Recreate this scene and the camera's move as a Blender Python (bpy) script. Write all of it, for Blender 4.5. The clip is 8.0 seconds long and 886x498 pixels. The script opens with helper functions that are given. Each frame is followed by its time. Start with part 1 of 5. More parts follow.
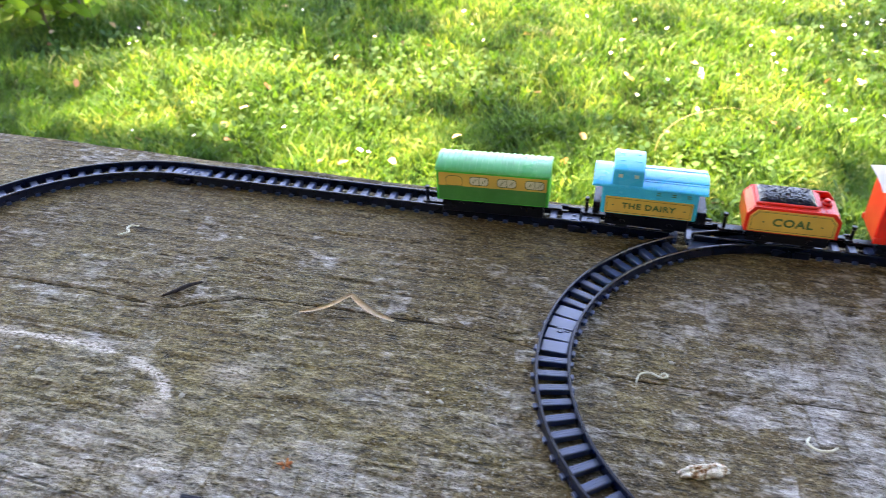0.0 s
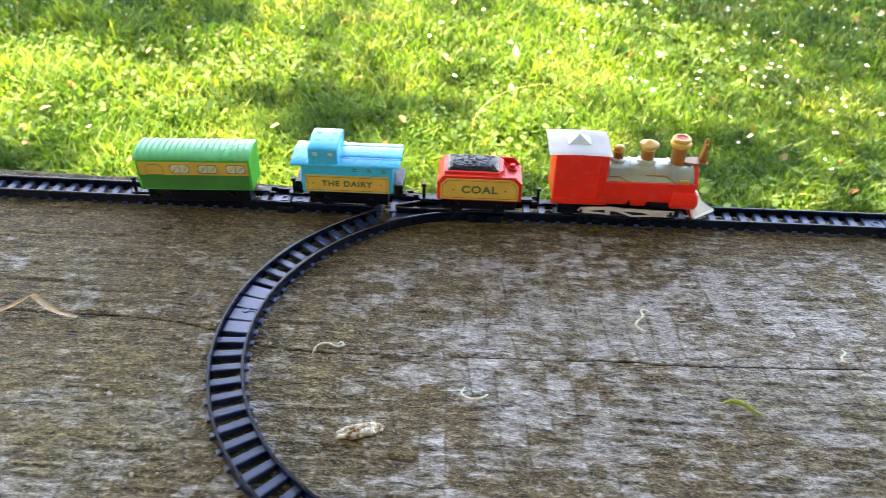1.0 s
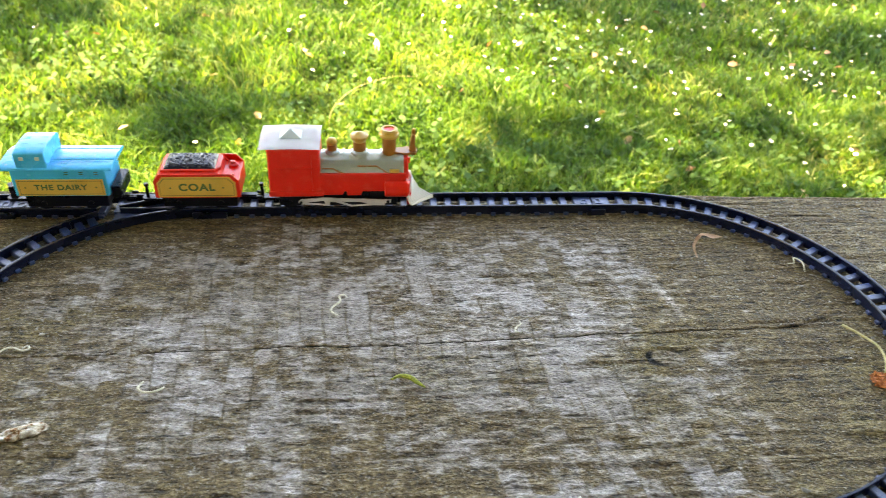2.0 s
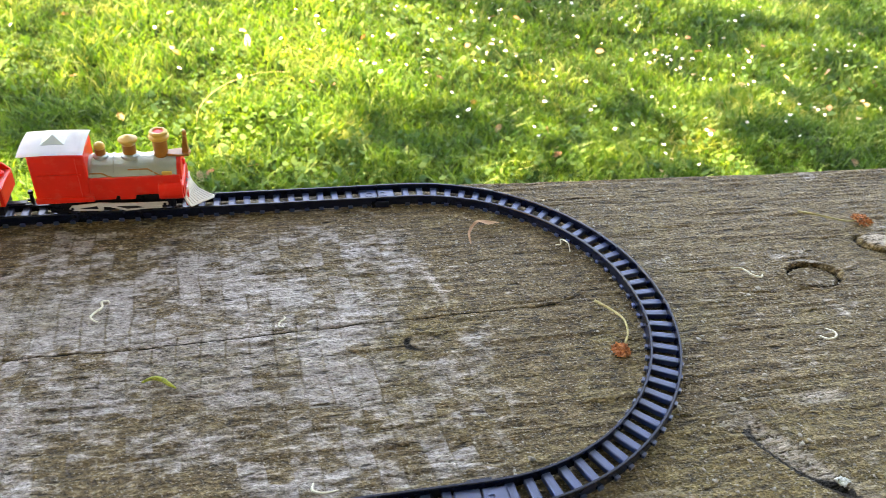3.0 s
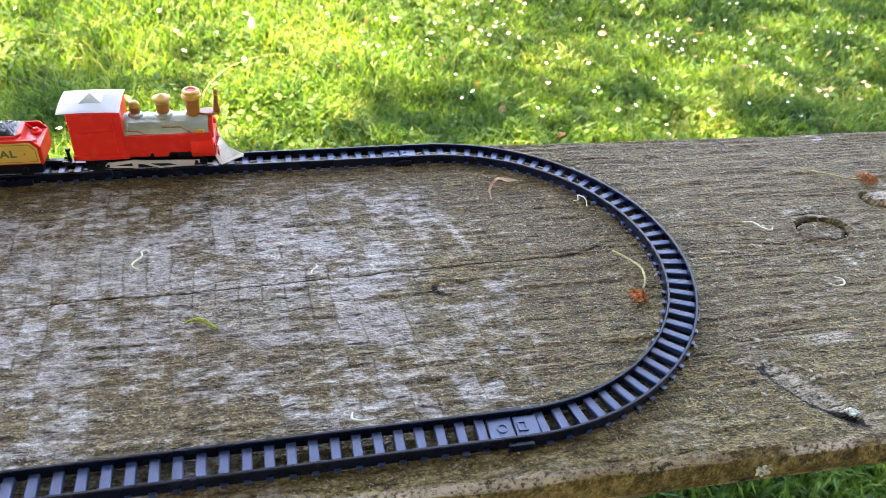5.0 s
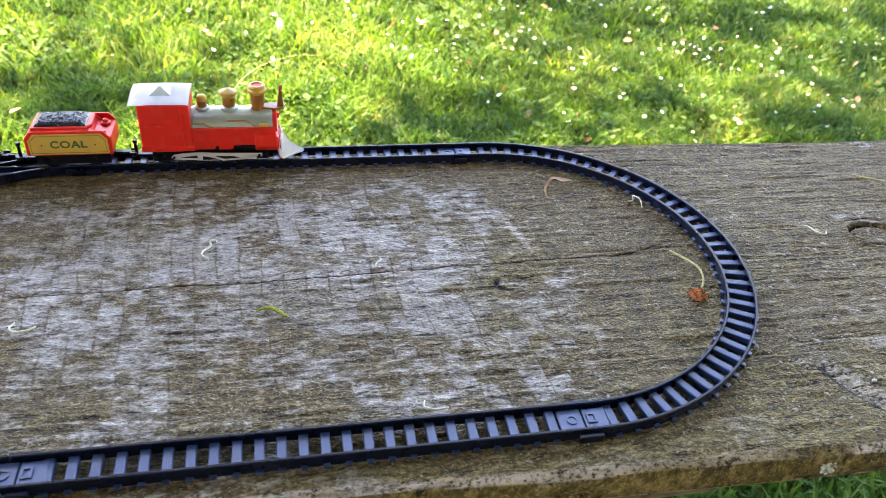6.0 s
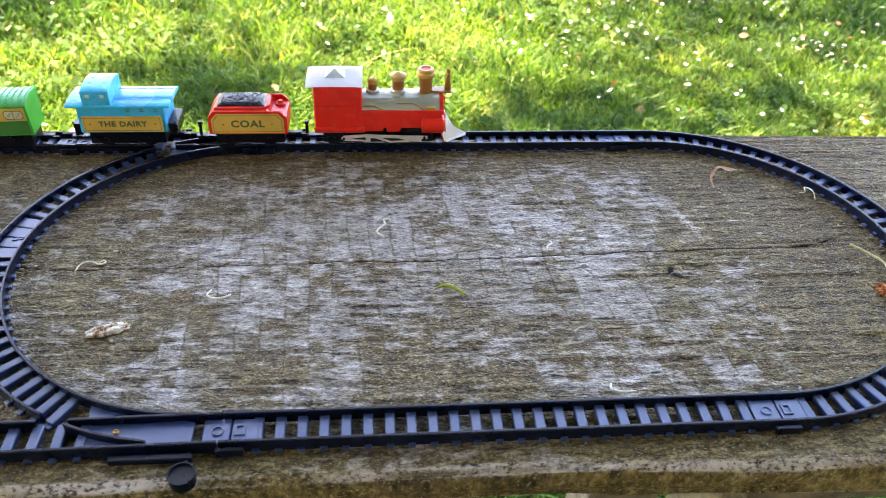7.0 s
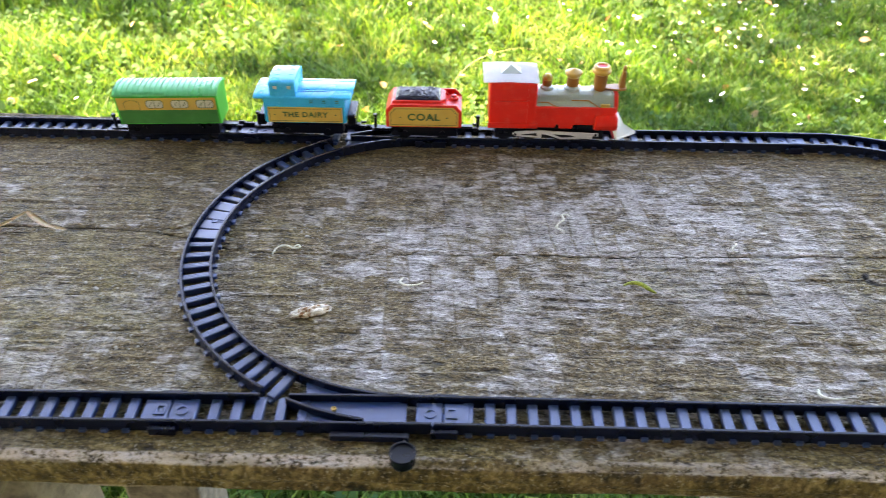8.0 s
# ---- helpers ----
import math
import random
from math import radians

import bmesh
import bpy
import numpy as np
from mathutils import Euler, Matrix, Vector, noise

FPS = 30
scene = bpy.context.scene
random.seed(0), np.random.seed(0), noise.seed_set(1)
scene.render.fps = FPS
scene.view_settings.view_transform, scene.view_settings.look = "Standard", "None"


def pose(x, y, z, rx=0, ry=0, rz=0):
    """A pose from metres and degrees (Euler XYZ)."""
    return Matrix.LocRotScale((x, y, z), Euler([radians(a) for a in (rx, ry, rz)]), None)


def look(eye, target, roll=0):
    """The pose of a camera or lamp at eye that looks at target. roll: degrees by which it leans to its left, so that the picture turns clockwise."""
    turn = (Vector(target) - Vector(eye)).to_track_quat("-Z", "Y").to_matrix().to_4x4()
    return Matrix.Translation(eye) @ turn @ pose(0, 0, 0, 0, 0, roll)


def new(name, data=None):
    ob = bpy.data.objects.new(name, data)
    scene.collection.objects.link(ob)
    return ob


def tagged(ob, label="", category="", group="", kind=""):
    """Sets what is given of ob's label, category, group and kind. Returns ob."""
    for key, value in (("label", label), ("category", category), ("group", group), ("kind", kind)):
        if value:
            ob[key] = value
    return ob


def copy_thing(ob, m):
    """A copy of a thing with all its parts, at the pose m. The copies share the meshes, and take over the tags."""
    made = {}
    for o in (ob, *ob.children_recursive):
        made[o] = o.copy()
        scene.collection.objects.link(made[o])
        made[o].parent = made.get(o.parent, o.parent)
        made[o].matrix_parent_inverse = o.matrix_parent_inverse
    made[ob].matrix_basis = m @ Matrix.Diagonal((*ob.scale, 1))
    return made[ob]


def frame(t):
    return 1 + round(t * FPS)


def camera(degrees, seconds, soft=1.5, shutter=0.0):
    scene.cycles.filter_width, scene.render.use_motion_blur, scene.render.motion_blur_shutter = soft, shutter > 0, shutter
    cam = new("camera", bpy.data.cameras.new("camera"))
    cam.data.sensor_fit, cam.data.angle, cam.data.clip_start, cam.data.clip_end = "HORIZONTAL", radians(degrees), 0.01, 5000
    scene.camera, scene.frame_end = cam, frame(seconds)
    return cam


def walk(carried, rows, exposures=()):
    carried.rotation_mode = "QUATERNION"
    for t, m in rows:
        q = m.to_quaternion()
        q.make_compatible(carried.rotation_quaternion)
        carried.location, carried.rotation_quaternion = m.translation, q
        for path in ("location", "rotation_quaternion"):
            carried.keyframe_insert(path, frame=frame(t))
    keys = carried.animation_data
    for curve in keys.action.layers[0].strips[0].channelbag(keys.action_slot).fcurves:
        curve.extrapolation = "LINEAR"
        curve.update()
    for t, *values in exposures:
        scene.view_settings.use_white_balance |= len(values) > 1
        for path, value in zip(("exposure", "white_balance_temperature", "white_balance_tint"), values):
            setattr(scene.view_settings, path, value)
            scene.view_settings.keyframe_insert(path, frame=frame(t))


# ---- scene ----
cam = camera(59.1, 8.0, soft=0.5, shutter=0.18)
cam.data.dof.use_dof = True
cam.data.dof.focus_distance = 0.48
cam.data.dof.aperture_fstop = 19.0
PATH = [
    (0, (-0.248, -0.311, 0.279), (-0.629, 1.295, -0.852), -0.6),
    (0.5, (-0.2, -0.307, 0.28), (-0.382, 1.323, -0.865), 0.7),
    (1, (-0.146, -0.307, 0.28), (-0.191, 1.325, -0.875), 1.5),
    (1.5, (-0.084, -0.315, 0.283), (-0.014, 1.318, -0.87), 2.3),
    (2, (-0.026, -0.324, 0.293), (0.161, 1.292, -0.871), 3.1),
    (2.2, (-0.005, -0.329, 0.296), (0.226, 1.282, -0.867), 3.2),
    (3.3, (0.065, -0.348, 0.306), (0.51, 1.209, -0.868), 5.3),
    (3.5, (0.062, -0.35, 0.304), (0.514, 1.201, -0.875), 5.5),
    (4, (0.052, -0.355, 0.3), (0.521, 1.184, -0.888), 5.8),
    (4.5, (0.043, -0.366, 0.301), (0.482, 1.166, -0.908), 5.4),
    (4.7, (0.041, -0.368, 0.298), (0.462, 1.178, -0.899), 4.8),
    (6, (0.005, -0.374, 0.295), (0.386, 1.193, -0.889), 5.2),
    (6.5, (-0.023, -0.373, 0.289), (0.294, 1.205, -0.897), 4.7),
    (7, (-0.048, -0.374, 0.286), (0.118, 1.217, -0.915), 2.5),
    (7.5, (-0.064, -0.374, 0.287), (0.056, 1.215, -0.921), 2.2),
    (8, (-0.112, -0.378, 0.284), (-0.142, 1.219, -0.92), 0.5),
]
walk(cam, [(t, look(eye, target, roll)) for t, eye, target, roll in PATH], exposures=[(0.0, 4.48, 8050, 22), (1.0, 4.56, 8950, 18), (2.0, 4.54, 10000, 15), (3.5, 4.62, 9900, 21), (4.5, 4.70, 8900, 22), (6.5, 4.58, 8300, 21), (8.0, 4.66, 8400, 22)])

# ---- world and sun ----
SUN_TO = Vector((-0.27, 0.47, 0.84)).normalized()
world = bpy.data.worlds.new("sky")
scene.world = world
world.use_nodes = True
wn = world.node_tree.nodes
sky = wn.new("ShaderNodeTexSky")
sky.sky_type = "NISHITA"
sky.sun_disc = False
sky.ozone_density = 2.2
sky.dust_density = 0.3
sky.sun_elevation = math.asin(SUN_TO.z)
sky.sun_rotation = math.atan2(SUN_TO.x, SUN_TO.y)
wn["Background"].inputs["Strength"].default_value = 0.074
world.node_tree.links.new(sky.outputs["Color"], wn["Background"].inputs["Color"])
sun_data = bpy.data.lights.new("sun", "SUN")
sun_data.energy = 4.2
sun_data.angle = radians(0.4)
sun_data.color = (1.0, 0.86, 0.56)
sun = new("sun", sun_data)
sun.matrix_world = look(SUN_TO * 30, (0, 0, 0))


# ---- materials ----
def mat(name, base=(0.5, 0.5, 0.5), rough=0.5, metal=0.0):
    m = bpy.data.materials.new(name)
    m.use_nodes = True
    b = m.node_tree.nodes["Principled BSDF"]
    b.inputs["Base Color"].default_value = (*base, 1)
    b.inputs["Roughness"].default_value = rough
    b.inputs["Metallic"].default_value = metal
    return m


class Graph:
    """Short ways to add nodes to a material."""

    def __init__(self, m):
        self.t = m.node_tree
        self.bsdf = self.t.nodes["Principled BSDF"]
        self.out = self.t.nodes["Material Output"]

    def node(self, kind, **sets):
        n = self.t.nodes.new(kind)
        for k, v in sets.items():
            n.inputs[k].default_value = v
        return n

    def link(self, a, b):
        self.t.links.new(a, b)

    def coords(self, sx, sy, sz, kind="Object", turn=0.0):
        c = self.t.nodes.new("ShaderNodeTexCoord")
        mp = self.t.nodes.new("ShaderNodeMapping")
        mp.inputs["Scale"].default_value = (sx, sy, sz)
        mp.inputs["Rotation"].default_value = (0, 0, turn)
        self.link(c.outputs[kind], mp.inputs["Vector"])
        return mp.outputs["Vector"]

    def noise(self, vec, scale=1.0, detail=4.0, rough=0.55, lac=2.0):
        n = self.node("ShaderNodeTexNoise", Scale=scale, Detail=detail, Roughness=rough, Lacunarity=lac)
        self.link(vec, n.inputs["Vector"])
        return n.outputs["Fac"]

    def ramp(self, fac, stops):
        r = self.t.nodes.new("ShaderNodeValToRGB")
        e = r.color_ramp.elements
        while len(e) < len(stops):
            e.new(0.5)
        for el, (p, c) in zip(e, stops):
            el.position = p
            el.color = (*c, 1) if len(c) == 3 else c
        self.link(fac, r.inputs["Fac"])
        return r.outputs["Color"]

    def grey(self, fac, lo, hi, a=0.0, b=1.0):
        return self.ramp(fac, [(lo, (a, a, a)), (hi, (b, b, b))])

    def mix(self, fac, a, b, blend="MIX"):
        n = self.t.nodes.new("ShaderNodeMix")
        n.data_type = "RGBA"
        n.blend_type = blend
        for sock, v in ((n.inputs[0], fac), (n.inputs[6], a), (n.inputs[7], b)):
            if isinstance(v, (int, float)):
                sock.default_value = v
            elif isinstance(v, tuple):
                sock.default_value = (*v, 1)
            else:
                self.link(v, sock)
        return n.outputs[2]

    def math(self, op, a, b=0.0):
        n = self.t.nodes.new("ShaderNodeMath")
        n.operation = op
        for sock, v in zip(n.inputs, (a, b)):
            if isinstance(v, (int, float)):
                sock.default_value = v
            else:
                self.link(v, sock)
        return n.outputs[0]

    def bump(self, height, strength, distance):
        n = self.node("ShaderNodeBump", Strength=strength, Distance=distance)
        self.link(height, n.inputs["Height"])
        self.link(n.outputs["Normal"], self.bsdf.inputs["Normal"])


def plastic(name, base, rough=0.38, dust=0.25, light=(0.6, 0.57, 0.5), gloss=0.35):
    """Moulded toy plastic: slight colour drift, dust film, fine scratches."""
    m = mat(name, base, rough)
    g = Graph(m)
    v = g.coords(1, 1, 1)
    drift = g.noise(v, 45, 3)
    fine = g.noise(v, 900, 3)
    dark = tuple(c * 0.82 for c in base)
    col = g.mix(g.grey(drift, 0.35, 0.7), base, dark)
    film = g.math("MULTIPLY", g.grey(g.noise(v, 160, 5, 0.7), 0.52, 0.8), dust)
    g.link(g.mix(film, col, light), g.bsdf.inputs["Base Color"])
    g.link(g.grey(drift, 0.3, 0.8, rough * 0.8, min(1, rough * 1.35)), g.bsdf.inputs["Roughness"])
    g.bump(fine, 0.08, 0.0004)
    g.bsdf.inputs["Specular IOR Level"].default_value = gloss
    return m


M_RED = plastic("red_plastic", (0.72, 0.022, 0.012), 0.36, 0.08)
M_CYAN = plastic("cyan_plastic", (0.0003, 0.44, 0.78), 0.26, 0.0, (0.3, 0.55, 0.6), 0.40)
M_GREEN = plastic("green_plastic", (0.012, 0.42, 0.05), 0.4, 0.06)
# coach roof: body green made paler and mintier to hold the sky's sheen
M_ROOFGREEN_SHEEN = plastic("roof_green_sheen", (0.07, 0.48, 0.20), 0.30, 0.05, (0.6, 0.6, 0.55), 0.6)
M_WHITE = plastic("white_plastic", (0.78, 0.80, 0.80), 0.42, 0.1)
M_SILVER = plastic("silver_plastic", (0.44, 0.49, 0.45), 0.22, 0.1, (0.6, 0.57, 0.5), 0.7)
M_SILVER.node_tree.nodes["Principled BSDF"].inputs["Metallic"].default_value = 0.35
M_GOLD = plastic("gold_plastic", (0.52, 0.30, 0.06), 0.30, 0.06)
M_BRONZE = plastic("bronze_plastic", (0.29, 0.11, 0.018), 0.34, 0.06)
M_BLACK = plastic("black_plastic", (0.002, 0.003, 0.009), 0.28, 0.02, (0.05, 0.05, 0.07), 0.28)
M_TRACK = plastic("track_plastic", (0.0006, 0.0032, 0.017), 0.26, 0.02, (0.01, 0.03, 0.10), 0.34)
# sleepers and plates: the sky's blue sheen is painted into the base colour
M_TIE_SHEEN = plastic("sleeper_sky_sheen", (0.002, 0.026, 0.110), 0.38, 0.02, (0.02, 0.05, 0.14), 0.95)
M_ROD = plastic("rod_plastic", (0.56, 0.57, 0.64), 0.32, 0.03, (0.6, 0.57, 0.5), 0.6)
M_COAL = plastic("coal_plastic", (0.012, 0.012, 0.030), 0.24, 0.0, (0.1, 0.1, 0.12), 0.55)
# vent grey is the near face's shade, painted on all four faces
M_VENT_SHADE = plastic("vent_shade_grey", (0.42, 0.49, 0.48), 0.4, 0.1)
M_LABEL = plastic("label_paper", (0.60, 0.40, 0.09), 0.5, 0.05)
M_INK = plastic("label_ink", (0.06, 0.13, 0.045), 0.55, 0.0)
M_DARKGREEN = plastic("label_green", (0.03, 0.20, 0.05), 0.5, 0.04)
M_PANE = plastic("label_window", (0.55, 0.58, 0.52), 0.4, 0.0)


def wood_material():
    m = mat("weathered_wood", rough=0.8)
    g = Graph(m)

    def attr(name):
        n = g.t.nodes.new("ShaderNodeAttribute")
        n.attribute_name = name
        return n.outputs["Fac"]

    fine = g.noise(g.coords(330, 540, 200), 1.0, 4, 0.66)
    med = g.noise(g.coords(90, 210, 60), 1.0, 4, 0.6)
    patch = g.noise(g.coords(17, 24, 8), 1.0, 7, 0.68)
    moss = g.noise(g.coords(11, 16, 8), 1.0, 6, 0.68)
    stain = g.noise(g.coords(6, 10, 4), 1.0, 5, 0.6)
    speck = g.noise(g.coords(420, 760, 300), 1.0, 3, 0.6)
    crust = g.noise(g.coords(620, 900, 500), 1.0, 2, 0.6)
    grain = g.math("ADD", g.math("MULTIPLY", fine, 0.56), g.math("MULTIPLY", med, 0.44))
    base = g.ramp(grain, [(0.37, (0.016, 0.010, 0.004)), (0.44, (0.074, 0.049, 0.021)), (0.53, (0.150, 0.104, 0.047)), (0.66, (0.38, 0.29, 0.165))])
    # pale skin: weathered grey together with sky sheen painted into the colour
    grey = g.ramp(grain, [(0.35, (0.085, 0.070, 0.060)), (0.43, (0.275, 0.245, 0.228)), (0.53, (0.425, 0.390, 0.375)), (0.66, (0.66, 0.625, 0.605))])
    # saw marks run across the board and cut the pale skin into blocks
    co = g.t.nodes.new("ShaderNodeTexCoord")
    xyz = g.t.nodes.new("ShaderNodeSeparateXYZ")
    g.link(co.outputs["Object"], xyz.inputs[0])
    drift = g.math("MULTIPLY", g.math("SUBTRACT", g.noise(g.coords(9, 14, 4), 1.0, 3, 0.6), 0.5), 0.9)
    across = g.math("ADD", g.math("ADD", g.math("MULTIPLY", xyz.outputs[0], 78.0), g.math("MULTIPLY", xyz.outputs[1], 5.0)), drift)
    deep = g.math("ADD", g.math("MULTIPLY", xyz.outputs[1], 82.0), g.math("MULTIPLY", g.noise(g.coords(26, 8, 4), 1.0, 2, 0.5), 3.0))
    cell = g.t.nodes.new("ShaderNodeCombineXYZ")
    g.link(g.math("FLOOR", across), cell.inputs[0])
    g.link(g.math("FLOOR", deep), cell.inputs[1])
    block = g.t.nodes.new("ShaderNodeTexWhiteNoise")
    g.link(cell.outputs[0], block.inputs["Vector"])
    edge = g.math("ABSOLUTE", g.math("SUBTRACT", g.math("FRACT", across), 0.5))
    frayed = g.noise(g.coords(160, 420, 60), 1.0, 4, 0.7)
    mark = g.grey(g.math("ADD", edge, g.math("MULTIPLY", g.math("SUBTRACT", frayed, 0.5), 0.22)), 0.425, 0.490)
    broken = g.grey(g.noise(g.coords(24, 34, 10), 1.0, 3, 0.55), 0.40, 0.58)
    mark = g.math("MULTIPLY", mark, broken)
    where = g.math("ADD", g.math("ADD", patch, g.math("MULTIPLY", g.math("SUBTRACT", med, 0.5), 0.55)), g.math("ADD", g.math("MULTIPLY", attr("bleach_and_light"), 0.13), g.math("MULTIPLY", g.math("SUBTRACT", block.outputs["Value"], 0.5), 0.14)))
    bleached_sheen = g.math("MULTIPLY", g.grey(where, 0.53, 0.70, 0.0, 0.84), g.math("SUBTRACT", 1.0, g.math("MULTIPLY", mark, 0.6)))
    col = g.mix(bleached_sheen, base, grey)
    cut = g.math("MULTIPLY", mark, g.grey(where, 0.48, 0.62, 0.15, 0.36))
    col = g.mix(cut, col, (0.046, 0.036, 0.023))
    col = g.mix(g.math("MULTIPLY", g.grey(stain, 0.46, 0.66), 0.45), col, g.ramp(grain, [(0.40, (0.020, 0.013, 0.006)), (0.60, (0.150, 0.104, 0.050))]))
    algae = g.math("MULTIPLY", g.grey(g.math("ADD", g.math("ADD", moss, g.math("MULTIPLY", g.math("SUBTRACT", frayed, 0.5), 0.45)), g.math("MULTIPLY", attr("algae"), 0.2)), 0.53, 0.72), 0.66)
    col = g.mix(algae, col, g.ramp(grain, [(0.38, (0.024, 0.018, 0.005)), (0.47, (0.100, 0.075, 0.021)), (0.62, (0.33, 0.255, 0.105))]))
    col = g.mix(g.math("MULTIPLY", attr("bare"), g.grey(g.math("ADD", g.math("MULTIPLY", speck, 0.5), g.math("MULTIPLY", grain, 0.5)), 0.42, 0.52)), col, (0.60, 0.52, 0.46))
    col = g.mix(g.math("MULTIPLY", g.grey(crust, 0.60, 0.66), 0.6), col, (0.42, 0.38, 0.31))
    col = g.mix(g.math("MULTIPLY", g.grey(speck, 0.33, 0.39, 1.0, 0.0), 0.7), col, (0.022, 0.015, 0.008))
    crevice = g.noise(g.coords(62, 250, 40), 1.0, 3, 0.6)
    col = g.mix(g.math("MULTIPLY", g.grey(crevice, 0.32, 0.385, 1.0, 0.0), 0.82), col, (0.016, 0.012, 0.008))
    # shade deep in cracks and gaps painted near black; dark knot marks share it
    col = g.mix(g.grey(attr("rift_dark"), 0.40, 0.75), col, (0.010, 0.008, 0.006))
    g.link(col, g.bsdf.inputs["Base Color"])
    g.bsdf.inputs["Specular IOR Level"].default_value = 0.20
    g.link(g.grey(grain, 0.38, 0.62, 0.50, 0.80), g.bsdf.inputs["Roughness"])
    g.bump(g.math("ADD", g.math("SUBTRACT", grain, g.math("MULTIPLY", mark, 0.12)), g.math("ADD", g.math("MULTIPLY", g.math("ADD", speck, crust), 0.4), g.math("MULTIPLY", g.grey(crevice, 0.30, 0.42), 0.5))), 1.0, 0.0046)
    return m


def leafy(name, stops, translucent=0.45, rough=0.5, spread=0.6):
    """Leaf tissue: colour by piece, light passes through."""
    m = mat(name, rough=rough)
    g = Graph(m)
    geo = g.t.nodes.new("ShaderNodeNewGeometry")
    big = g.noise(g.coords(1, 1, 1), 3.0, 4)
    f = g.math("ADD", g.math("MULTIPLY", geo.outputs["Random Per Island"], spread), g.math("ADD", 0.35 - spread / 2, g.math("MULTIPLY", g.math("SUBTRACT", big, 0.5), 1.1)))
    col = g.ramp(f, stops)
    g.bsdf.inputs["Specular IOR Level"].default_value = 0.20
    g.link(col, g.bsdf.inputs["Base Color"])
    tr = g.t.nodes.new("ShaderNodeBsdfTranslucent")
    g.link(g.mix(1.0, col, (1.0, 1.0, 0.5), "MULTIPLY"), tr.inputs["Color"])
    mx = g.t.nodes.new("ShaderNodeMixShader")
    mx.inputs[0].default_value = translucent
    g.link(g.bsdf.outputs[0], mx.inputs[1])
    g.link(tr.outputs[0], mx.inputs[2])
    g.link(mx.outputs[0], g.out.inputs["Surface"])
    return m


M_GRASS = leafy("grass_blades", [(0.0, (0.010, 0.036, 0.010)), (0.28, (0.044, 0.126, 0.024)), (0.58, (0.125, 0.220, 0.044)), (0.86, (0.46, 0.42, 0.22))], 0.42, 0.45, 0.50)
M_CLOVER = leafy("clover_leaves", [(0.0, (0.02, 0.070, 0.018)), (0.5, (0.045, 0.115, 0.032)), (0.9, (0.09, 0.165, 0.05))], 0.35, 0.75)
M_LEAF = leafy("tree_leaves", [(0.0, (0.03, 0.08, 0.012)), (0.5, (0.06, 0.13, 0.02)), (0.9, (0.10, 0.18, 0.03))], 0.3)
M_SHRUB = leafy("shrub_leaves", [(0.0, (0.07, 0.18, 0.02)), (0.5, (0.17, 0.32, 0.04)), (0.9, (0.38, 0.46, 0.08))], 0.45, 0.4)
M_PETAL = mat("daisy_petals", (0.82, 0.82, 0.84), 0.6)
M_YOLK = mat("daisy_centre", (0.65, 0.42, 0.03), 0.7)


def soil_material():
    m = mat("lawn_soil", rough=0.95)
    g = Graph(m)
    n1 = g.noise(g.coords(1, 1, 1), 14, 6, 0.65)
    n2 = g.noise(g.coords(1, 1, 1), 160, 4, 0.6)
    col = g.ramp(g.math("ADD", g.math("MULTIPLY", n1, 0.6), g.math("MULTIPLY", n2, 0.4)), [(0.32, (0.010, 0.020, 0.004)), (0.5, (0.026, 0.050, 0.009)), (0.68, (0.055, 0.085, 0.018))])
    g.link(col, g.bsdf.inputs["Base Color"])
    g.bsdf.inputs["Specular IOR Level"].default_value = 0.05
    g.bump(n2, 0.8, 0.02)
    return m


def grainy(name, a, b, scale, rough=0.8, bump=0.5):
    m = mat(name, rough=rough)
    g = Graph(m)
    n = g.noise(g.coords(1, 1, 1), scale, 5, 0.65)
    g.link(g.ramp(n, [(0.32, a), (0.68, b)]), g.bsdf.inputs["Base Color"])
    g.bump(n, bump, 0.4 / scale)
    return m


M_WOOD = wood_material()
M_SOIL = soil_material()
M_BARK = grainy("bark", (0.05, 0.035, 0.025), (0.20, 0.15, 0.11), 30)
M_WALL = grainy("fill_wall_pale", (0.15, 0.14, 0.12), (0.38, 0.35, 0.32), 9)
M_POST = grainy("post_wood", (0.06, 0.05, 0.035), (0.22, 0.19, 0.14), 60)
M_THREAD = grainy("pale_stamen", (0.45, 0.42, 0.30), (0.72, 0.70, 0.58), 600)
M_GREENBIT = grainy("green_catkin", (0.08, 0.11, 0.010), (0.34, 0.37, 0.045), 900)
M_CRUST = mat("crust", rough=0.85)
_g = Graph(M_CRUST)
_n = _g.noise(_g.coords(1, 1, 1), 260, 5, 0.7)
_g.link(_g.ramp(_n, [(0.34, (0.05, 0.018, 0.006)), (0.42, (0.30, 0.13, 0.045)), (0.48, (0.58, 0.48, 0.36)), (0.62, (0.84, 0.80, 0.74))]), _g.bsdf.inputs["Base Color"])
_g.bump(_n, 0.9, 0.003)
M_RUST = grainy("rusty_blossom", (0.16, 0.035, 0.008), (0.52, 0.18, 0.05), 500)
M_TWIG = grainy("dark_twig", (0.012, 0.010, 0.012), (0.05, 0.04, 0.04), 500)
M_TWIG.node_tree.nodes["Principled BSDF"].inputs["Specular IOR Level"].default_value = 0.1
M_STALK = grainy("pale_stalk", (0.22, 0.19, 0.07), (0.46, 0.40, 0.20), 500)
M_GRIT = grainy("grit", (0.06, 0.048, 0.032), (0.42, 0.38, 0.30), 160)


# ---- mesh helpers ----
def thing(name, label, category, group="", kind="", at=None):
    ob = new(name)
    if at is not None:
        ob.matrix_world = at
    return tagged(ob, label, category, group, kind)


